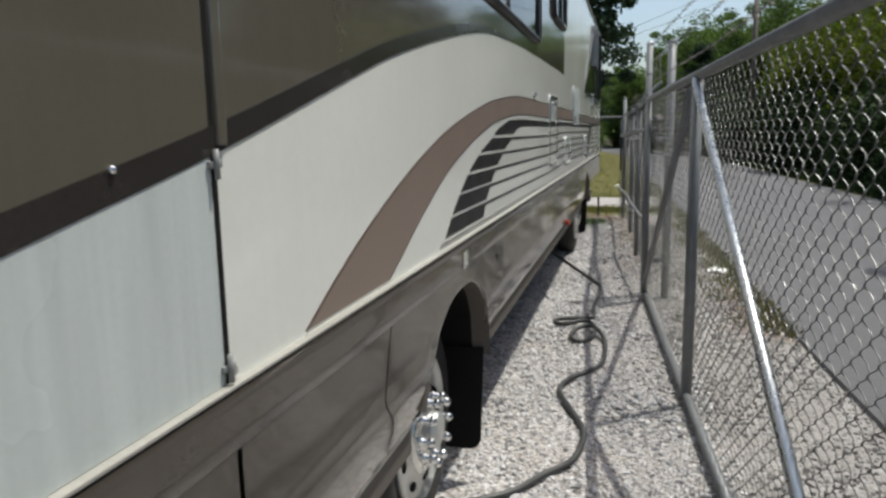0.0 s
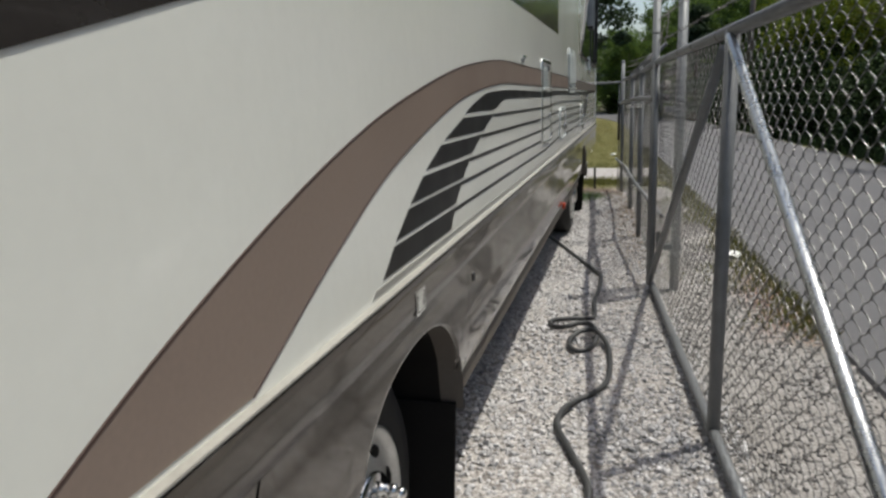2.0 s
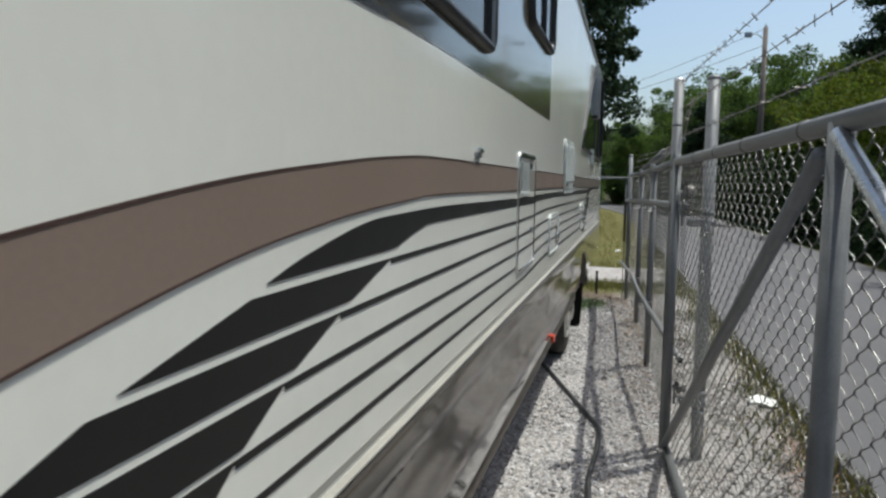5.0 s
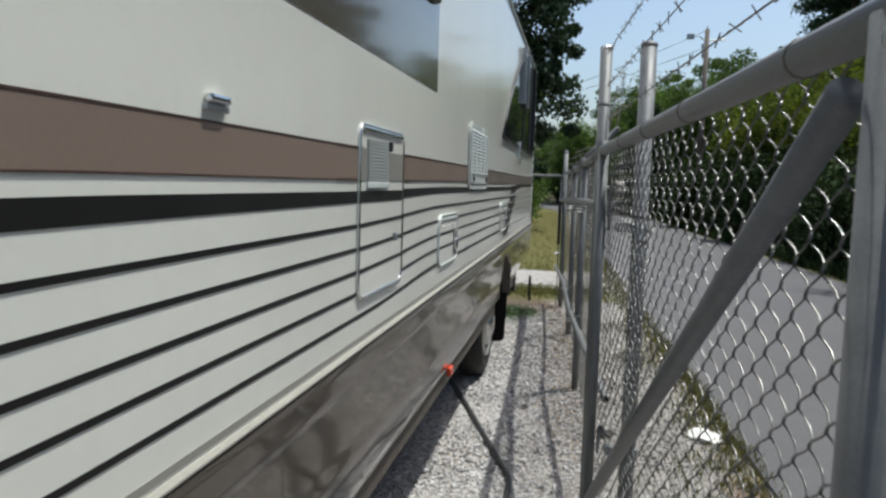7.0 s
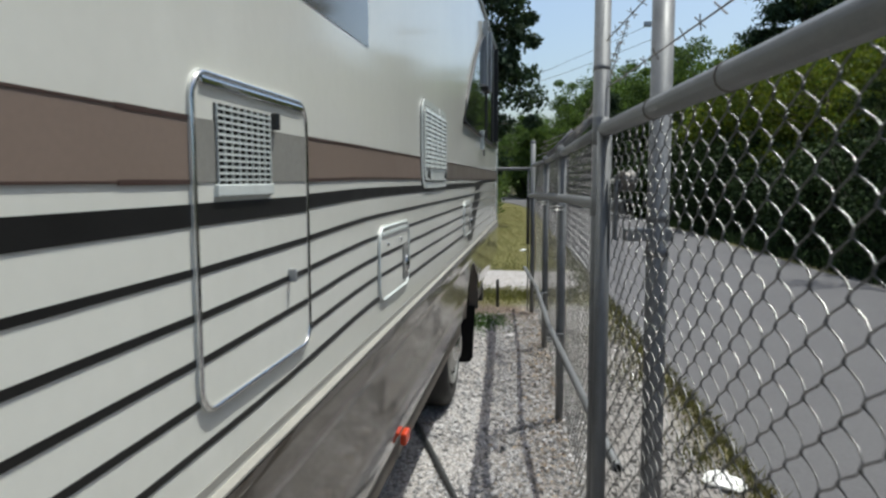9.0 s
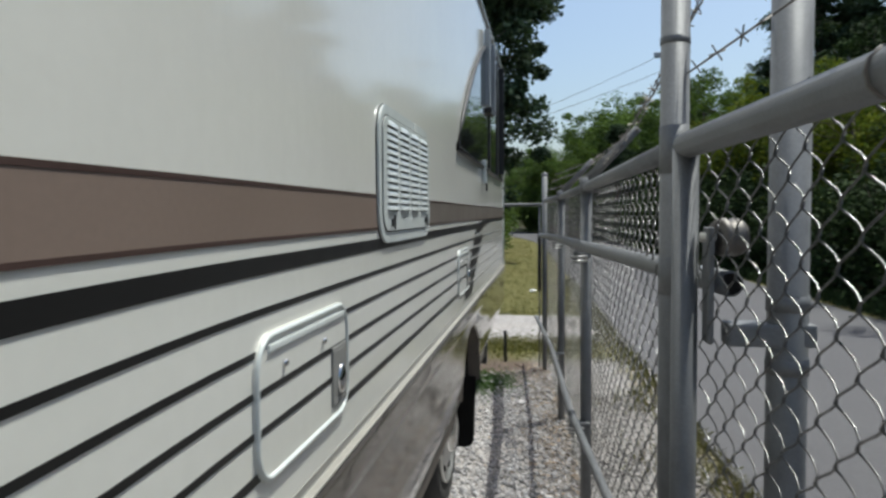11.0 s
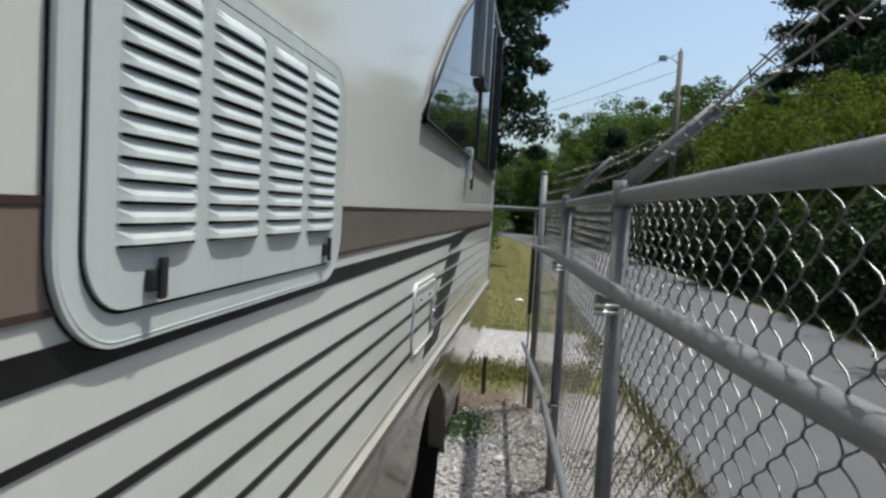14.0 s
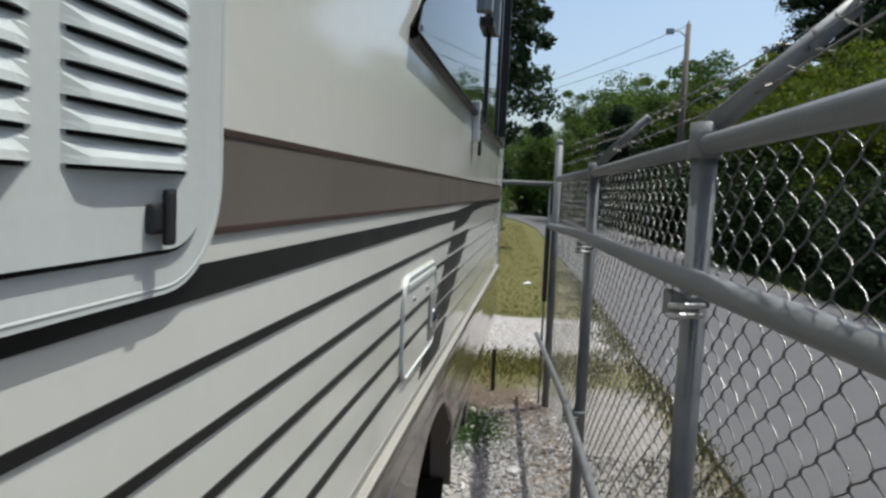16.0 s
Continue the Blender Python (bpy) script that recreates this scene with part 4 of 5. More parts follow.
def louvre_vent():
    y0, y1, z0, z1 = 8.192, 8.985, 1.614, 1.994
    v = cp("louvre_vent", plate(bmesh.new(), rounded(y0, y1, z0, z1, 0.092, 9), XW - 0.004, XW + 0.009), M["white2"], "white louvred vent cover with black latches")
    vp = lambda n, bm, m, lab="", smooth=False: cp(n, bm, m, lab, v, smooth)
    vp("rim", loop_frame(rounded(y0 + 0.005, y1 - 0.005, z0 + 0.005, z1 - 0.005, 0.088, 9), XW + 0.0070, 0.0026), M["white2"], "", True)
    vp("cover", plate(bmesh.new(), rounded(y0 + 0.034, y1 - 0.034, z0 + 0.034, z1 - 0.030, 0.058, 8), XW + 0.006, XW + 0.013), M["white2"], "raised louvred cover")
    vp("gap", loop_frame(rounded(y0 + 0.032, y1 - 0.032, z0 + 0.032, z1 - 0.028, 0.060, 8), XW + 0.0088, 0.0020), M["under"], "", True)
    # thin dark line along the frame's outer edge
    vp("gasket", loop_frame(rounded(y0 - 0.001, y1 + 0.001, z0 - 0.001, z1 + 0.001, 0.093, 9), XW + 0.0012, 0.0018), M["under"], "thin dark line round the vent frame", True)
    cols = 4
    ya, yb = y0 + 0.062, y1 - 0.058
    wcol = (yb - ya) / cols
    rows, zlo, zhi = 13, 1.702, 1.953
    pitch = (zhi - zlo) / rows
    slat = bmesh.new()
    # a louvre: a hood that swells out to its lower lip
    for k in range(9):
        t = k / 8
        s = min(1, 6 * t, 6 * (1 - t)) ** 0.5 if 0 < t < 1 else 0.0
        y = (t - 0.5) * wcol * 0.86
        for dx, dz in ((0.0, 0.0105), (0.0035 * s, 0.006), (0.0065 * s, -0.001), (0.0072 * s, -0.006), (0.001, -0.0058)):
            slat.verts.new((dx, y, dz))
    slat.verts.ensure_lookup_table()
    for k in range(8):
        for j in range(4):
            slat.faces.new([slat.verts[q] for q in (k * 5 + j, k * 5 + j + 1, (k + 1) * 5 + j + 1, (k + 1) * 5 + j)])
    me = finish(slat, "slat", M["white2"], False)
    # flat black strip puts the shade beneath each louvre's lip into colour
    slot = finish(boxed((-0.001, -wcol * 0.40, -0.0088), (0.0008, wcol * 0.40, -0.0048)), "slot", M["under"])
    for c in range(cols):
        for r in range(rows):
            pos = Vector((XW + 0.013, ya + (c + 0.5) * wcol, zlo + (r + 0.5) * pitch)) - HOME
            for nm, data in (("slat", me), ("slot", slot)):
                o = new(nm, data)
                o.parent = v
                o.location = pos
    for y in (8.331, 8.875):
        vp("latch", boxed((XW + 0.011, y - 0.018, 1.660), (XW + 0.019, y + 0.004, 1.682), 0.004), M["blackplastic"], "black turn latch")
        vp("latch", boxed((XW + 0.0175, y - 0.004, 1.652), (XW + 0.0215, y + 0.010, 1.692), 0.0035), M["blackplastic"])


def fittings():
    lamp = cp("porch_light", boxed((XW - 0.002, 5.395, 1.755), (XW + 0.010, 5.473, 1.768), 0.004), M["greyalu"], "small silver side light")
    cp("lens", boxed((XW, 5.400, 1.768), (XW + 0.016, 5.468, 1.784), 0.006), M["chrome"], "", lamp)
    # entry door in front of the wheel, with its hinges
    d = cp("entry_door_edge", boxed((XW - 0.003, 1.984, 1.172), (XW + 0.002, 1.996, 3.0)), M["under"], "dark shut line of the front door")
    cp("door_trim", boxed((XW - 0.003, 2.000, 1.535), (XW + 0.007, 2.024, 3.0), 0.003), M["mask"], "", d)
    for z in (1.508, 1.198):
        cp("hinge", tube((XW + 0.010, 1.985, z - 0.022), (XW + 0.010, 1.985, z + 0.022), 0.0045, 10), M["print"], "dull grey door hinge", d, True)
        cp("hinge", boxed((XW, 1.972, z - 0.006), (XW + 0.008, 2.005, z + 0.005), 0.003), M["print"], "", d)
    cp("corner_clip", boxed((XW, 2.0, 1.181), (XW + 0.005, 2.014, 1.192), 0.002), M["molding"], "", d)
    bm = bmesh.new()
    bmesh.ops.create_uvsphere(bm, u_segments=10, v_segments=6, radius=0.0055, matrix=pose(XW + 0.003, 1.778, 1.511))
    cp("screw_cap", bm, M["chrome"], "", d, True)
    # information sticker on the skirt
    s = cp("sticker", boxed((-0.506, 3.472, 1.070), (-0.5012, 3.545, 1.126)), M["skirt"], "small clear information sticker with white print")
    for k in range(5):
        cp("print_line", boxed((-0.5016, 3.486, 1.079 + 0.009 * k), (-0.5006, 3.531 - 0.006 * (k % 2), 1.083 + 0.009 * k)), M["sticker"], "", s)
    for ya, yb, za, zb in ((3.472, 3.545, 1.124, 1.126), (3.472, 3.545, 1.070, 1.072), (3.472, 3.4745, 1.072, 1.124), (3.5425, 3.545, 1.072, 1.124)):
        cp("print_border", boxed((-0.5016, ya, za), (-0.5006, yb, zb)), M["sticker"], "", s)
    # bracket under the rear window
    b = cp("awning_bracket", boxed((XW, 11.26, 1.905), (XW + 0.03, 11.33, 2.065), 0.008), M["white2"], "white awning bracket")
    cp("slot", boxed((XW + 0.028, 11.275, 1.95), (XW + 0.033, 11.287, 2.03)), M["under"], "", b)
    cp("strap", boxed((XW, 11.56, 1.86), (XW + 0.012, 11.60, 1.99), 0.003), M["blackplastic"], "", b)
    # small box for the second mud flap behind the rear wheel
    cp("tow_bracket", boxed((-0.62, 11.90, 0.50), (-0.55, 12.02, 0.80), 0.01), M["blackplastic"], "black flap hanging under the rear skirt")


body_shell()
skirt()
for c, f in zip(WHEELS, (True, False)):
    arch(c)
    wheel(c, f)
decals()
windows()
tall_door()
hatch("utility_hatch", 7.387, 7.887, 1.264, 1.506, "white utility hatch with bright rounded frame and latch plate", 7.768)
hatch("utility_hatch", 9.875, 10.36, 1.268, 1.508, "white utility hatch with bright rounded frame and latch plate", 10.245, 0.0045)
louvre_vent()
fittings()


# ---- hose, litter, stakes ----
def hose():
    path = [(-0.95, 10.2), (-0.77, 9.73), (-0.61, 9.29), (-0.45, 8.83), (-0.28, 8.35), (-0.20, 8.10), (-0.195, 7.70), (-0.219, 7.27), (-0.203, 6.88), (-0.28, 6.83), (-0.376, 6.81), (-0.47, 6.77), (-0.50, 6.69),
            (-0.46, 6.61), (-0.379, 6.58), (-0.29, 6.62), (-0.22, 6.60), (-0.165, 6.45), (-0.19, 6.25), (-0.27, 6.15), (-0.335, 6.24), (-0.325, 6.38), (-0.26, 6.465), (-0.18, 6.45), (-0.11, 6.30), (-0.08, 6.11),
            (-0.082, 5.71), (-0.15, 5.52), (-0.267, 5.34), (-0.310, 5.12), (-0.231, 4.86), (-0.143, 4.60), (-0.13, 4.43), (-0.167, 4.205), (-0.28, 4.04), (-0.391, 3.86), (-0.58, 3.72), (-0.85, 3.6)]
    lift = [0.0] * 14 + [0.015, 0.03, 0.03, 0.02, 0.0, 0.0, 0.0, 0.01, 0.03, 0.035, 0.02] + [0.0] * 13
    pts = [(x, y, 0.024 + z) for (x, y), z in zip(path, lift)]
    solo("hose", pipe(bmesh.new(), spline(pts, 7), 0.0165, 10), M["hose"], "black rubber hose snaking in loops over the gravel", "hose", smooth=True)


hose()
st = thing("marker_stake", "short dark steel stake in the soil", "stake", (-0.50, 14.37, 0))
part("stake", boxed((-0.018, -0.012, -0.1), (0.018, 0.012, 0.36), 0.004), M["blackplastic"], st)
bm = bmesh.new()
bmesh.ops.create_icosphere(bm, subdivisions=2, radius=0.09, matrix=pose(1.0, 9.11, 0.02) @ Matrix.Diagonal((1.1, 1.4, 0.35, 1)))
for v in bm.verts:
    v.co += Vector((noise.noise(v.co * 19), noise.noise(v.co * 23 + Vector((5, 0, 0))), 0.6 * noise.noise(v.co * 17))) * 0.045
solo("litter_bag", bm, M["paper"], "crumpled white paper litter on the verge", "litter")
for x, y, s in ((-0.26, 12.6, 0.035), (-0.30, 21.6, 0.06)):
    bm = bmesh.new()
    bmesh.ops.create_icosphere(bm, subdivisions=2, radius=s, matrix=pose(x, y, s * 0.4) @ Matrix.Diagonal((1.2, 1.5, 0.5, 1)))
    for v in bm.verts:
        v.co += Vector((noise.noise(v.co * 31), noise.noise(v.co * 27), noise.noise(v.co * 33))) * s * 0.4
    solo("rock" if y < 15 else "litter_scrap", bm, M["stone"] if y < 15 else M["paper"], "pale rock lying on the gravel" if y < 15 else "white paper scrap on the lawn", "rock" if y < 15 else "litter")


# ---- gravel, leaves, weeds ----
def scatter_stones(name, seed, n, region, m, label):
    rng = np.random.default_rng(seed)
    bm = bmesh.new()
    bmesh.ops.create_icosphere(bm, subdivisions=1, radius=1)
    V = np.array([v.co[:] for v in bm.verts])
    F = np.array([[v.index for v in f.verts] for f in bm.faces])
    bm.free()
    x, y = region(rng, n)
    n = len(x)
    size = np.clip(rng.lognormal(math.log(0.0088), 0.38, n), 0.004, 0.022)
    verts = np.empty((n, len(V), 3))
    for i in range(n):
        R = np.array(Euler(rng.uniform(0, 6.28, 3)).to_matrix())
        q = V * (1 + 0.28 * rng.standard_normal((len(V), 1)).clip(-1, 1))
        q = (q * (1.25, 0.95, 0.7) * size[i]) @ R.T
        q[:, 2] *= 0.75
        verts[i] = q + (x[i], y[i], size[i] * 0.28)
    faces = (F[None] + (np.arange(n) * len(V))[:, None, None]).reshape(-1, 3)
    tagged(new(name, raw(name, verts.reshape(-1, 3).tolist(), faces.tolist(), m)), label, "gravel", kind="stuff")


def yard_area(rng, n):
    y, x = rng.uniform(2.2, 14.0, n), rng.uniform(-1.15, 0.9, n)
    line = np.interp(y, [c[0] for c in LINE], [c[1] for c in LINE])
    keep = (x < line + 0.06 + 0.12 * rng.random(n)) & ~((y > 13.0) & (rng.random(n) < (y - 13.0)))
    return x[keep], y[keep]


def verge_area(rng, n):
    """Older gravel outside the fence, thinning out over the road's edge."""
    y = rng.uniform(2.0, 13.0, n)
    line = np.interp(y, [c[0] for c in LINE], [c[1] for c in LINE])
    x = line + rng.uniform(0.0, 1.6, n)
    over = x - (1.24 - 0.038 * (y - 8.0))
    keep = (rng.random(n) > np.clip(0.25 + over * 2.2, 0, 1)) & ~((y > 7.5) & (over > -0.05))
    return x[keep], y[keep]


def cards(n, rng, place, size, flat=False, taper=0.55):
    """n small leaf quads, pointed at both ends; returns verts and faces."""
    c = place(n)
    a = rng.standard_normal((n, 3))
    if flat:
        a[:, 2] *= 0.15
    a /= np.linalg.norm(a, axis=1)[:, None]
    b = np.cross(a, rng.standard_normal((n, 3)))
    if flat:
        b = np.cross(a, (0, 0, 1) + 0.35 * rng.standard_normal((n, 3)))
    b /= np.linalg.norm(b, axis=1)[:, None]
    s = (size * rng.uniform(0.6, 1.4, n))[:, None]
    v = np.stack([c - a * s, c + b * s * taper, c + a * s, c - b * s * taper], 1).reshape(-1, 3)
    return v, np.arange(4 * n).reshape(-1, 4)


def leaf_litter():
    rng = np.random.default_rng(8)

    def place(n):
        y = 8.4 + 5.9 * rng.random(n) ** 0.7
        x = np.array([fx(v) for v in y]) - np.abs(rng.normal(0.02, 0.20, n)) + 0.05
        return np.c_[x, y, rng.uniform(0.012, 0.022, n)]
    v, f = cards(1300, rng, place, 0.016, True)
    tagged(new("leaf_litter", raw("leaf_litter", v.tolist(), f.tolist(), M["deadleaf"])), "dry brown leaf litter gathered under the fence", "leaves", kind="stuff")


def blades(name, n, rng, place, h, m, label):
    c = place(n)
    ang = rng.uniform(0, 6.28, n)
    hh = h * rng.uniform(0.4, 1.3, n)
    w = 0.0035 + 0.02 * h
    d = np.c_[np.cos(ang), np.sin(ang), np.zeros(n)]
    lean = np.c_[rng.normal(0, 0.35, n), rng.normal(0, 0.35, n), np.ones(n)] * hh[:, None]
    mid = c + lean * 0.55
    tip = c + lean + np.c_[rng.normal(0, 0.2, n) * hh, rng.normal(0, 0.2, n) * hh, -0.1 * hh]
    v = np.stack([c - d * w, c + d * w, mid + d * w * 0.6, tip, mid - d * w * 0.6], 1).reshape(-1, 3)
    f = np.arange(5 * n).reshape(-1, 5)
    tagged(new(name, raw(name, v.tolist(), f.tolist(), m)), label, "grass", kind="stuff")


def verges():
    rng = np.random.default_rng(11)

    def road_side(n):
        y = rng.uniform(6.6, 24, n)
        clump = 0.10 + 0.22 * np.abs(np.sin(y * 2.1) * np.sin(y * 0.83 + 1.0))
        x = np.array([road_left(v) for v in y]) + 0.04 - np.abs(rng.normal(0.0, 1.0, n)) * clump
        return np.c_[x, y, np.zeros(n)]
    blades("verge_weeds", 10000, rng, road_side, 0.08, M["drygrass"], "dry weeds and grass along the road edge")

    def strip(n):
        return np.c_[rng.uniform(-3.5, 0.6, n), rng.normal(15.3, 0.35, n), np.zeros(n)]
    blades("grass_strip", 9000, rng, strip, 0.06, M["grass"], "green grass strip beside the soil")

    def patch(n):
        return np.c_[rng.normal(-0.66, 0.17, n), rng.normal(13.35, 0.24, n), np.zeros(n)]
    blades("grass_tuft", 6500, rng, patch, 0.026, M["grass_green"], "bright green grass tuft at the gravel's end")

    def lawn(n):
        y = 18.1 + 30 * rng.random(n) ** 1.6
        return np.c_[rng.uniform(-4.2, 0.3, n) - 0.04 * (y - 17), y, np.zeros(n)]
    blades("lawn_grass", 16000, rng, lawn, 0.055, M["grass"], "short mown lawn grass")

    def far_side(n):
        y = rng.uniform(2, 45, n)
        x = np.array([road_left(v) for v in y]) + 4.3 + np.abs(rng.normal(0.2, 0.35, n))
        return np.c_[x, y, np.zeros(n)]
    # weeds take the leaf colour that has shade mixed in
    blades("far_verge_weeds", 9000, rng, far_side, 0.28, M["leaf_shaded"], "rank weeds in a shade-dark colour beyond the road")


# ---- trees ----
def tree_mesh(kind, h, r, seed, leaf, n_leaves, size, base=0.25, limbs=22, clump=1.0):
    rng = np.random.default_rng(seed)
    t = thing(kind, "", "", (0, 0, 0))
    bm = bmesh.new()
    lean = rng.normal(0, 0.03 * h, 2)
    trunk = [(lean[0] * s * s, lean[1] * s * s, h * 0.82 * s - 0.1) for s in np.linspace(0, 1, 8)]
    pipe(bm, trunk, list(np.linspace(0.028 * h ** 0.9, 0.006 * h, 8)), 8)
    ends = []
    for k in range(limbs):
        s = rng.uniform(base, 0.98)
        p = Vector(trunk[0]).lerp(Vector(trunk[-1]), s)
        a = rng.uniform(0, 6.28)
        reach = r * (0.35 + 0.75 * math.sin(math.pi * min(1, 0.15 + 0.85 * (1 - s) ** 0.7)))
        q = p + Vector((math.cos(a) * reach, math.sin(a) * reach, reach * rng.uniform(0.1, 0.6)))
        m = p.lerp(q, 0.5) + Vector((0, 0, -0.06 * reach))
        pipe(bm, [p, m, q], [0.006 * h * (1.1 - 0.6 * s), 0.004 * h * (1.1 - 0.6 * s), 0.002 * h * 0.4], 5)
        ends += [(q, 0.34 * r), (m.lerp(q, 0.4), 0.30 * r)]
        for _ in range(2):
            e = q + Vector(rng.normal(0, 0.22 * r, 3))
            pipe(bm, [m.lerp(q, 0.6), e], [0.002 * h * 0.6, 0.0015], 4)
            ends.append((e, 0.22 * r))
    part("trunk", bm, M["bark"], t, "rough brown trunk and limbs", True)
    cen = np.array([e[0][:] for e in ends])
    rad = np.array([e[1] for e in ends]) * clump * rng.uniform(0.6, 1.25, len(ends))

    def place(n):
        i = rng.integers(0, len(cen), n)
        d = rng.standard_normal((n, 3))
        d /= np.linalg.norm(d, axis=1)[:, None]
        return cen[i] + d * (rad[i] * rng.random(n) ** 0.45)[:, None] * (1, 1, 0.72)
    v, f = cards(n_leaves, rng, place, size)
    o = new("crown", raw("crown", v.tolist(), f.tolist(), leaf))
    o.parent = t
    return t


def conifer_mesh(h, r, seed, n_leaves):
    rng = np.random.default_rng(seed)
    t = thing("conifer_tree", "", "", (0, 0, 0))
    bm = bmesh.new()
    pipe(bm, [(0, 0, -0.1), (0, 0, h * 0.5), (0, 0, h)], [0.022 * h, 0.014 * h, 0.02], 8)
    segs = []
    for k in range(int(h * 7)):
        s = rng.uniform(0.06, 0.98)
        a = rng.uniform(0, 6.28)
        reach = r * (1 - s) ** 0.75 * rng.uniform(0.7, 1.15) + 0.15
        p = Vector((0, 0, h * s))
        q = p + Vector((math.cos(a) * reach, math.sin(a) * reach, -0.16 * reach + rng.normal(0, 0.1)))
        pipe(bm, [p, p.lerp(q, 0.5) + Vector((0, 0, 0.08 * reach)), q], [0.03, 0.02, 0.006], 4)
        segs.append((np.array(p), np.array(q)))
    part("trunk", bm, M["bark"], t, "straight dark trunk and limbs", True)

    def place(n):
        i = rng.integers(0, len(segs), n)
        u = rng.random(n) ** 0.6
        P = np.array([s[0] for s in segs])[i]
        Q = np.array([s[1] for s in segs])[i]
        c = P + (Q - P) * u[:, None]
        return c + rng.normal(0, 1, (n, 3)) * (0.16, 0.16, 0.10) * (0.6 + u[:, None])
    v, f = cards(n_leaves, rng, place, 0.10, taper=0.34)
    o = new("crown", raw("crown", v.tolist(), f.tolist(), M["needle"]))
    o.parent = t
    return t


def bush_mesh(seed, leaf, n_leaves, size=0.075):
    rng = np.random.default_rng(seed)
    t = thing("roadside_bush", "", "", (0, 0, 0))
    bm = bmesh.new()
    cen = []
    for k in range(26):
        a, reach, z = rng.uniform(0, 6.28), rng.uniform(0.2, 1.0), rng.uniform(0.35, 1.75)
        q = Vector((math.cos(a) * reach, math.sin(a) * reach, z))
        pipe(bm, [(0.05 * math.cos(a), 0.05 * math.sin(a), -0.05), q * 0.55, q], [0.025, 0.014, 0.004], 4)
        cen.append(q[:])
    part("stem_clump", bm, M["bark"], t, "thin brown stems", True)
    cen = np.array(cen)

    def place(n):
        i = rng.integers(0, len(cen), n)
        c = cen[i] + rng.normal(0, 0.24, (n, 3))
        c[:, 2] = np.abs(c[:, 2])
        return c
    v, f = cards(n_leaves, rng, place, size)
    o = new("foliage", raw("foliage", v.tolist(), f.tolist(), leaf))
    o.parent = t
    return t


def plant(proto, spots, label, category, group):
    rng = random.Random(len(spots) * 7 + len(label))
    for i, (x, y, s) in enumerate(spots):
        m = pose(x, y, 0, 0, 0, rng.uniform(0, 360))
        if i == 0:
            ob = proto
            ob.matrix_basis = m
        else:
            ob = copy_thing(proto, m)
        ob.scale = (s * rng.uniform(0.92, 1.1), s * rng.uniform(0.92, 1.1), s)
        tagged(ob, label, category, group)


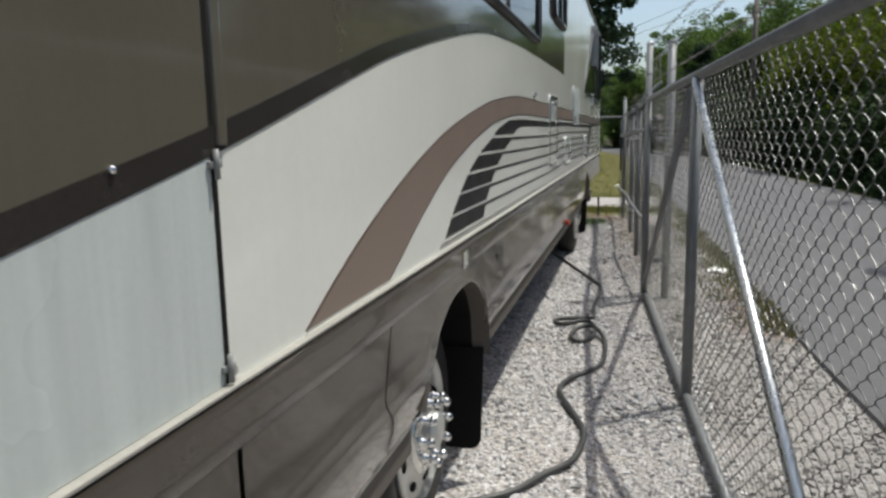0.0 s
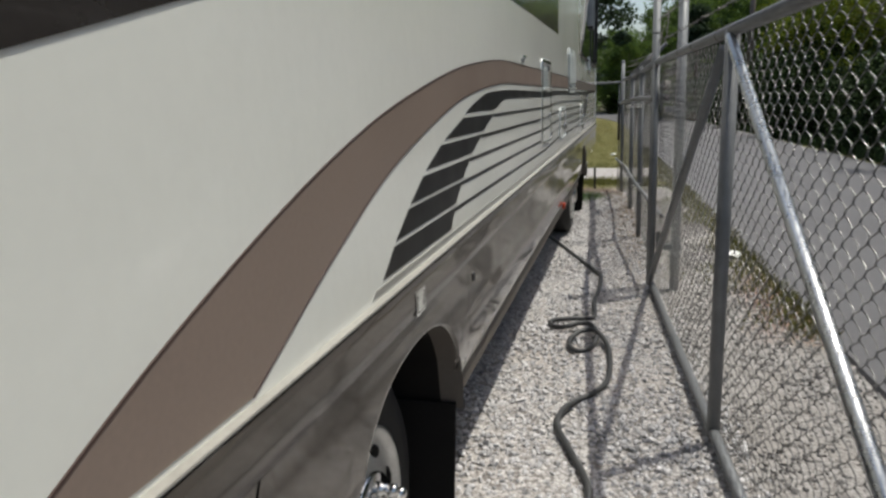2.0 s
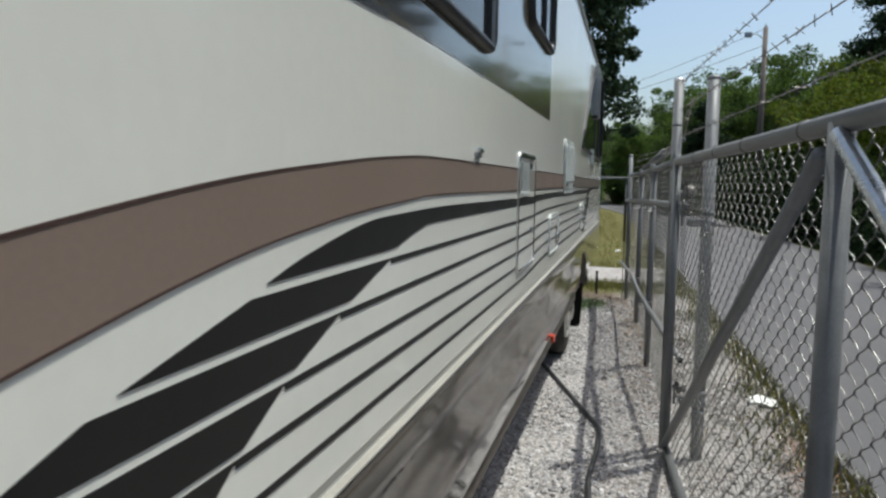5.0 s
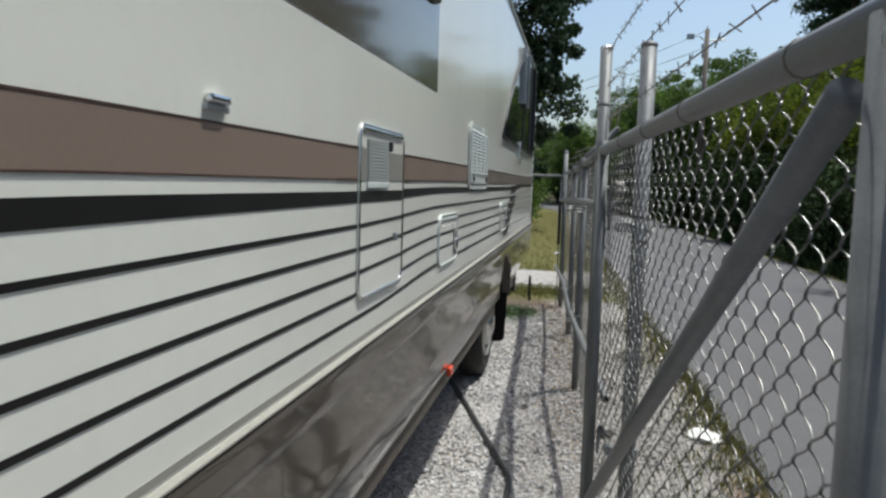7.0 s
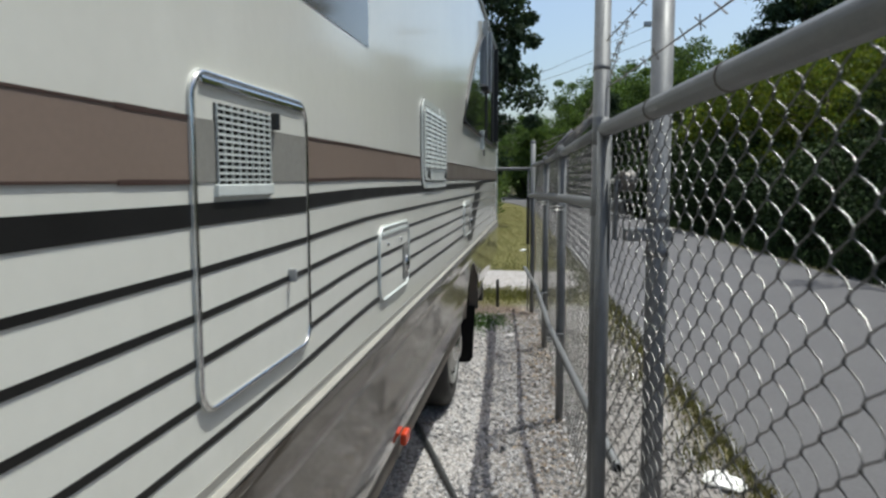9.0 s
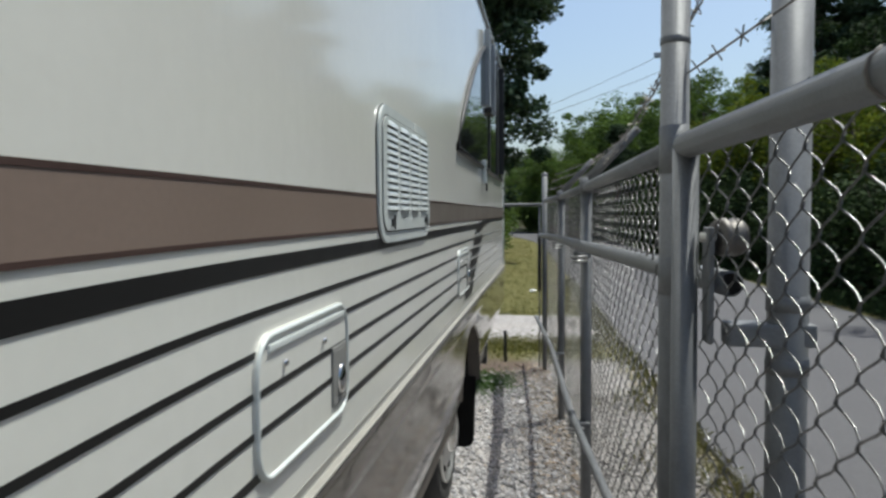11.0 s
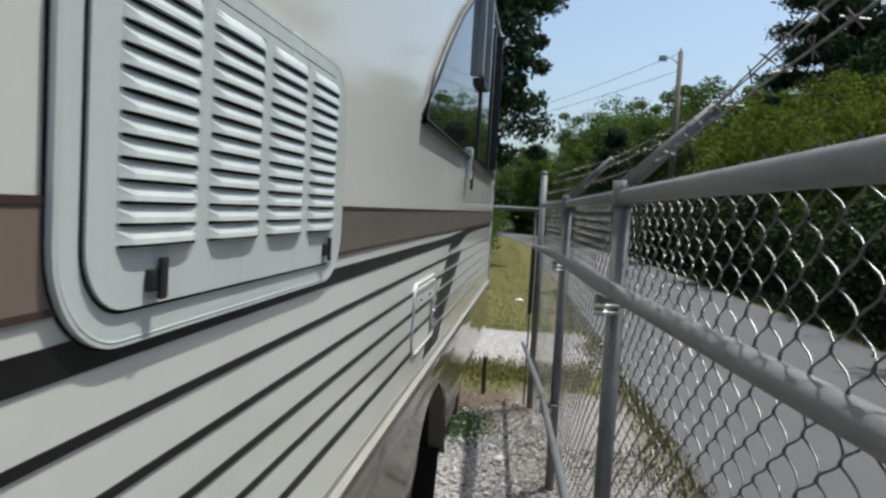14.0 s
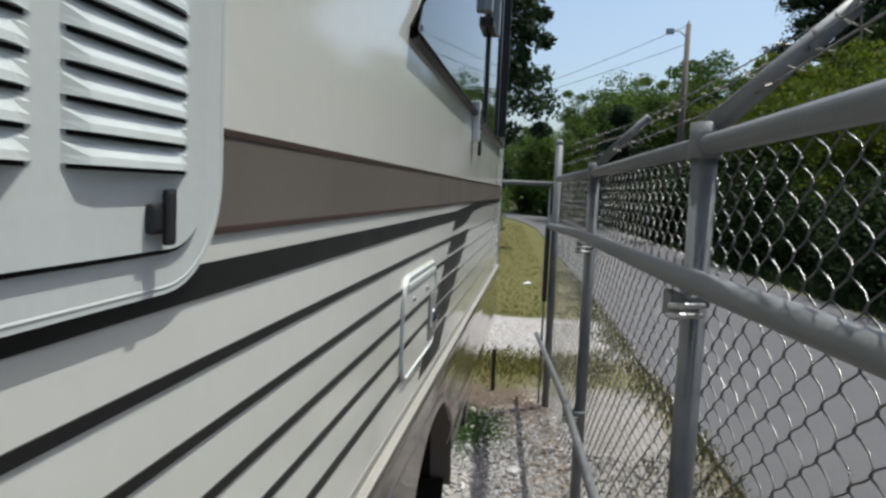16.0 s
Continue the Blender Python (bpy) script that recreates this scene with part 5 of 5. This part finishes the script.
def woods():
    oak = tree_mesh("broadleaf_tree", 8.0, 2.6, 3, M["leaf_mid"], 30000, 0.07, 0.2, 34)
    plant(oak, [(7.0, 58, 1.36), (4.4, 55, 1.12), (10.3, 56, 1.28), (4.0, 51, 0.84), (9.0, 50, 1.05), (0.9, 74, 0.8), (-1.6, 78, 0.9), (12.6, 58, 1.4), (13, 15, 1.1), (-7.5, 70, 0.9), (0.6, 67, 0.95), (-7.4, 60, 0.9), (2.2, 69, 1.05)],
          "green broadleaf tree with an open uneven crown", "tree", "roadside trees")
    dark = tree_mesh("shade_tree", 10.0, 3.0, 5, M["leaf_shaded"], 30000, 0.08, 0.1, 40)
    # the small trees at the list's end darken the young trees' feet as shade
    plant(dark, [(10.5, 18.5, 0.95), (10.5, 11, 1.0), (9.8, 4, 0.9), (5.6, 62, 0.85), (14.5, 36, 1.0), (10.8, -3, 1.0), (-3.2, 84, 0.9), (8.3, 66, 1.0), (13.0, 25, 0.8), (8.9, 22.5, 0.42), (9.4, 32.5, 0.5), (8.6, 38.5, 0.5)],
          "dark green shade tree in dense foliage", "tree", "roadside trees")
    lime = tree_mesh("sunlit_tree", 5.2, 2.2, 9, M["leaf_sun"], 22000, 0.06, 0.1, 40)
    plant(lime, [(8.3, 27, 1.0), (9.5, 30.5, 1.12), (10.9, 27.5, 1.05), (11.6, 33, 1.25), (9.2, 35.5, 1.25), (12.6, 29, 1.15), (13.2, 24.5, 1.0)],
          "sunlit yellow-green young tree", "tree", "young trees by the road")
    con = conifer_mesh(11.0, 3.4, 2, 80000)
    plant(con, [(13.6, 44.5, 1.5), (17.5, 42, 1.65), (4.0, 47, 0.60), (14.6, 32, 1.15), (17.5, 25, 1.1), (5.2, 50, 0.55)], "tall dark conifer with drooping branches", "tree", "conifers")
    pine = tree_mesh("tall_pine", 15.0, 3.3, 14, M["needle"], 80000, 0.11, 0.1, 110, 0.85)
    plant(pine, [(-4.3, 32, 1.0), (-7.2, 38, 1.0), (-6.4, 50, 0.8)], "tall dark pine behind the lawn", "tree", "pines")
    bush = bush_mesh(21, M["leaf_shaded"], 7000, 0.05)
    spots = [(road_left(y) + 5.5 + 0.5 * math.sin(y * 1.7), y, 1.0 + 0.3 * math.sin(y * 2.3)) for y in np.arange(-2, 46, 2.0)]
    # back row in shade-dark leaves, added so that gaps read as shade
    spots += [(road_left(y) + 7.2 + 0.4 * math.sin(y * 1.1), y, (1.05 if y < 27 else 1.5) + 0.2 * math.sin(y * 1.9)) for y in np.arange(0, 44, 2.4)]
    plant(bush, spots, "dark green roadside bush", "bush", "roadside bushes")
    bush2 = bush_mesh(22, M["leaf_mid"], 6000, 0.06)
    spots = [(-2.5, 26, 1.1), (-3.6, 28.5, 1.3), (-3.0, 36, 1.3), (-2.9, 44, 1.2), (-3.6, 54, 1.4), (0.6, 66, 1.6), (2.4, 63, 1.6), (-1.4, 70, 1.8), (-7.0, 64, 1.8), (4.5, 52, 1.5)]
    plant(bush2, spots, "bright green bush by the lawn", "bush", "lawn bushes")


def utility_pole():
    x, y = 6.03, 41.2
    u = thing("utility_pole", "weathered timber utility pole with lamp arm", "pole", (x, y, 0))
    part("pole", pipe(bmesh.new(), [(0, 0, -0.2), (0, 0, 9.45)], [0.16, 0.11], 10), M["timber"], u, smooth=True)
    part("lamp_arm", pipe(bmesh.new(), [(0, 0, 8.8), (-0.35, -0.1, 9.1), (-0.75, -0.2, 9.1)], 0.025, 6), M["greyalu"], u, smooth=True)
    part("lamp_head", boxed((-0.98, -0.28, 8.95), (-0.62, -0.12, 9.2), 0.04), M["greyalu"], u)
    part("insulator", tube((0, 0, 9.3), (0, 0, 9.6), 0.03, 8), M["blackplastic"], u, smooth=True)
    for dz, tx, ty in ((9.4, -14.0, 75.0), (8.6, -15.0, 76.0)):
        a, b = Vector((0, 0, dz)), Vector((tx - x, ty - y, 8.0))
        pts = [a.lerp(b, s) - Vector((0, 0, 2.2 * 4 * s * (1 - s) * 0.35)) for s in np.linspace(0, 1, 14)]
        part("cable", pipe(bmesh.new(), pts, 0.012, 4), M["blackplastic"], u)


scatter_stones("gravel", 4, 42000, yard_area, M["stone"], "loose pale crushed limestone gravel over the yard")
scatter_stones("verge_gravel", 6, 20000, verge_area, M["oldstone"], "grey weathered gravel strewn between fence and road")
leaf_litter()
verges()
woods()
utility_pole()
w = thing("lawn_marker", "small white marker post on the lawn", "post", (-2.35, 29.0, 0))
part("post", boxed((-0.12, -0.1, -0.1), (0.12, 0.1, 0.55), 0.02), M["paper"], w)
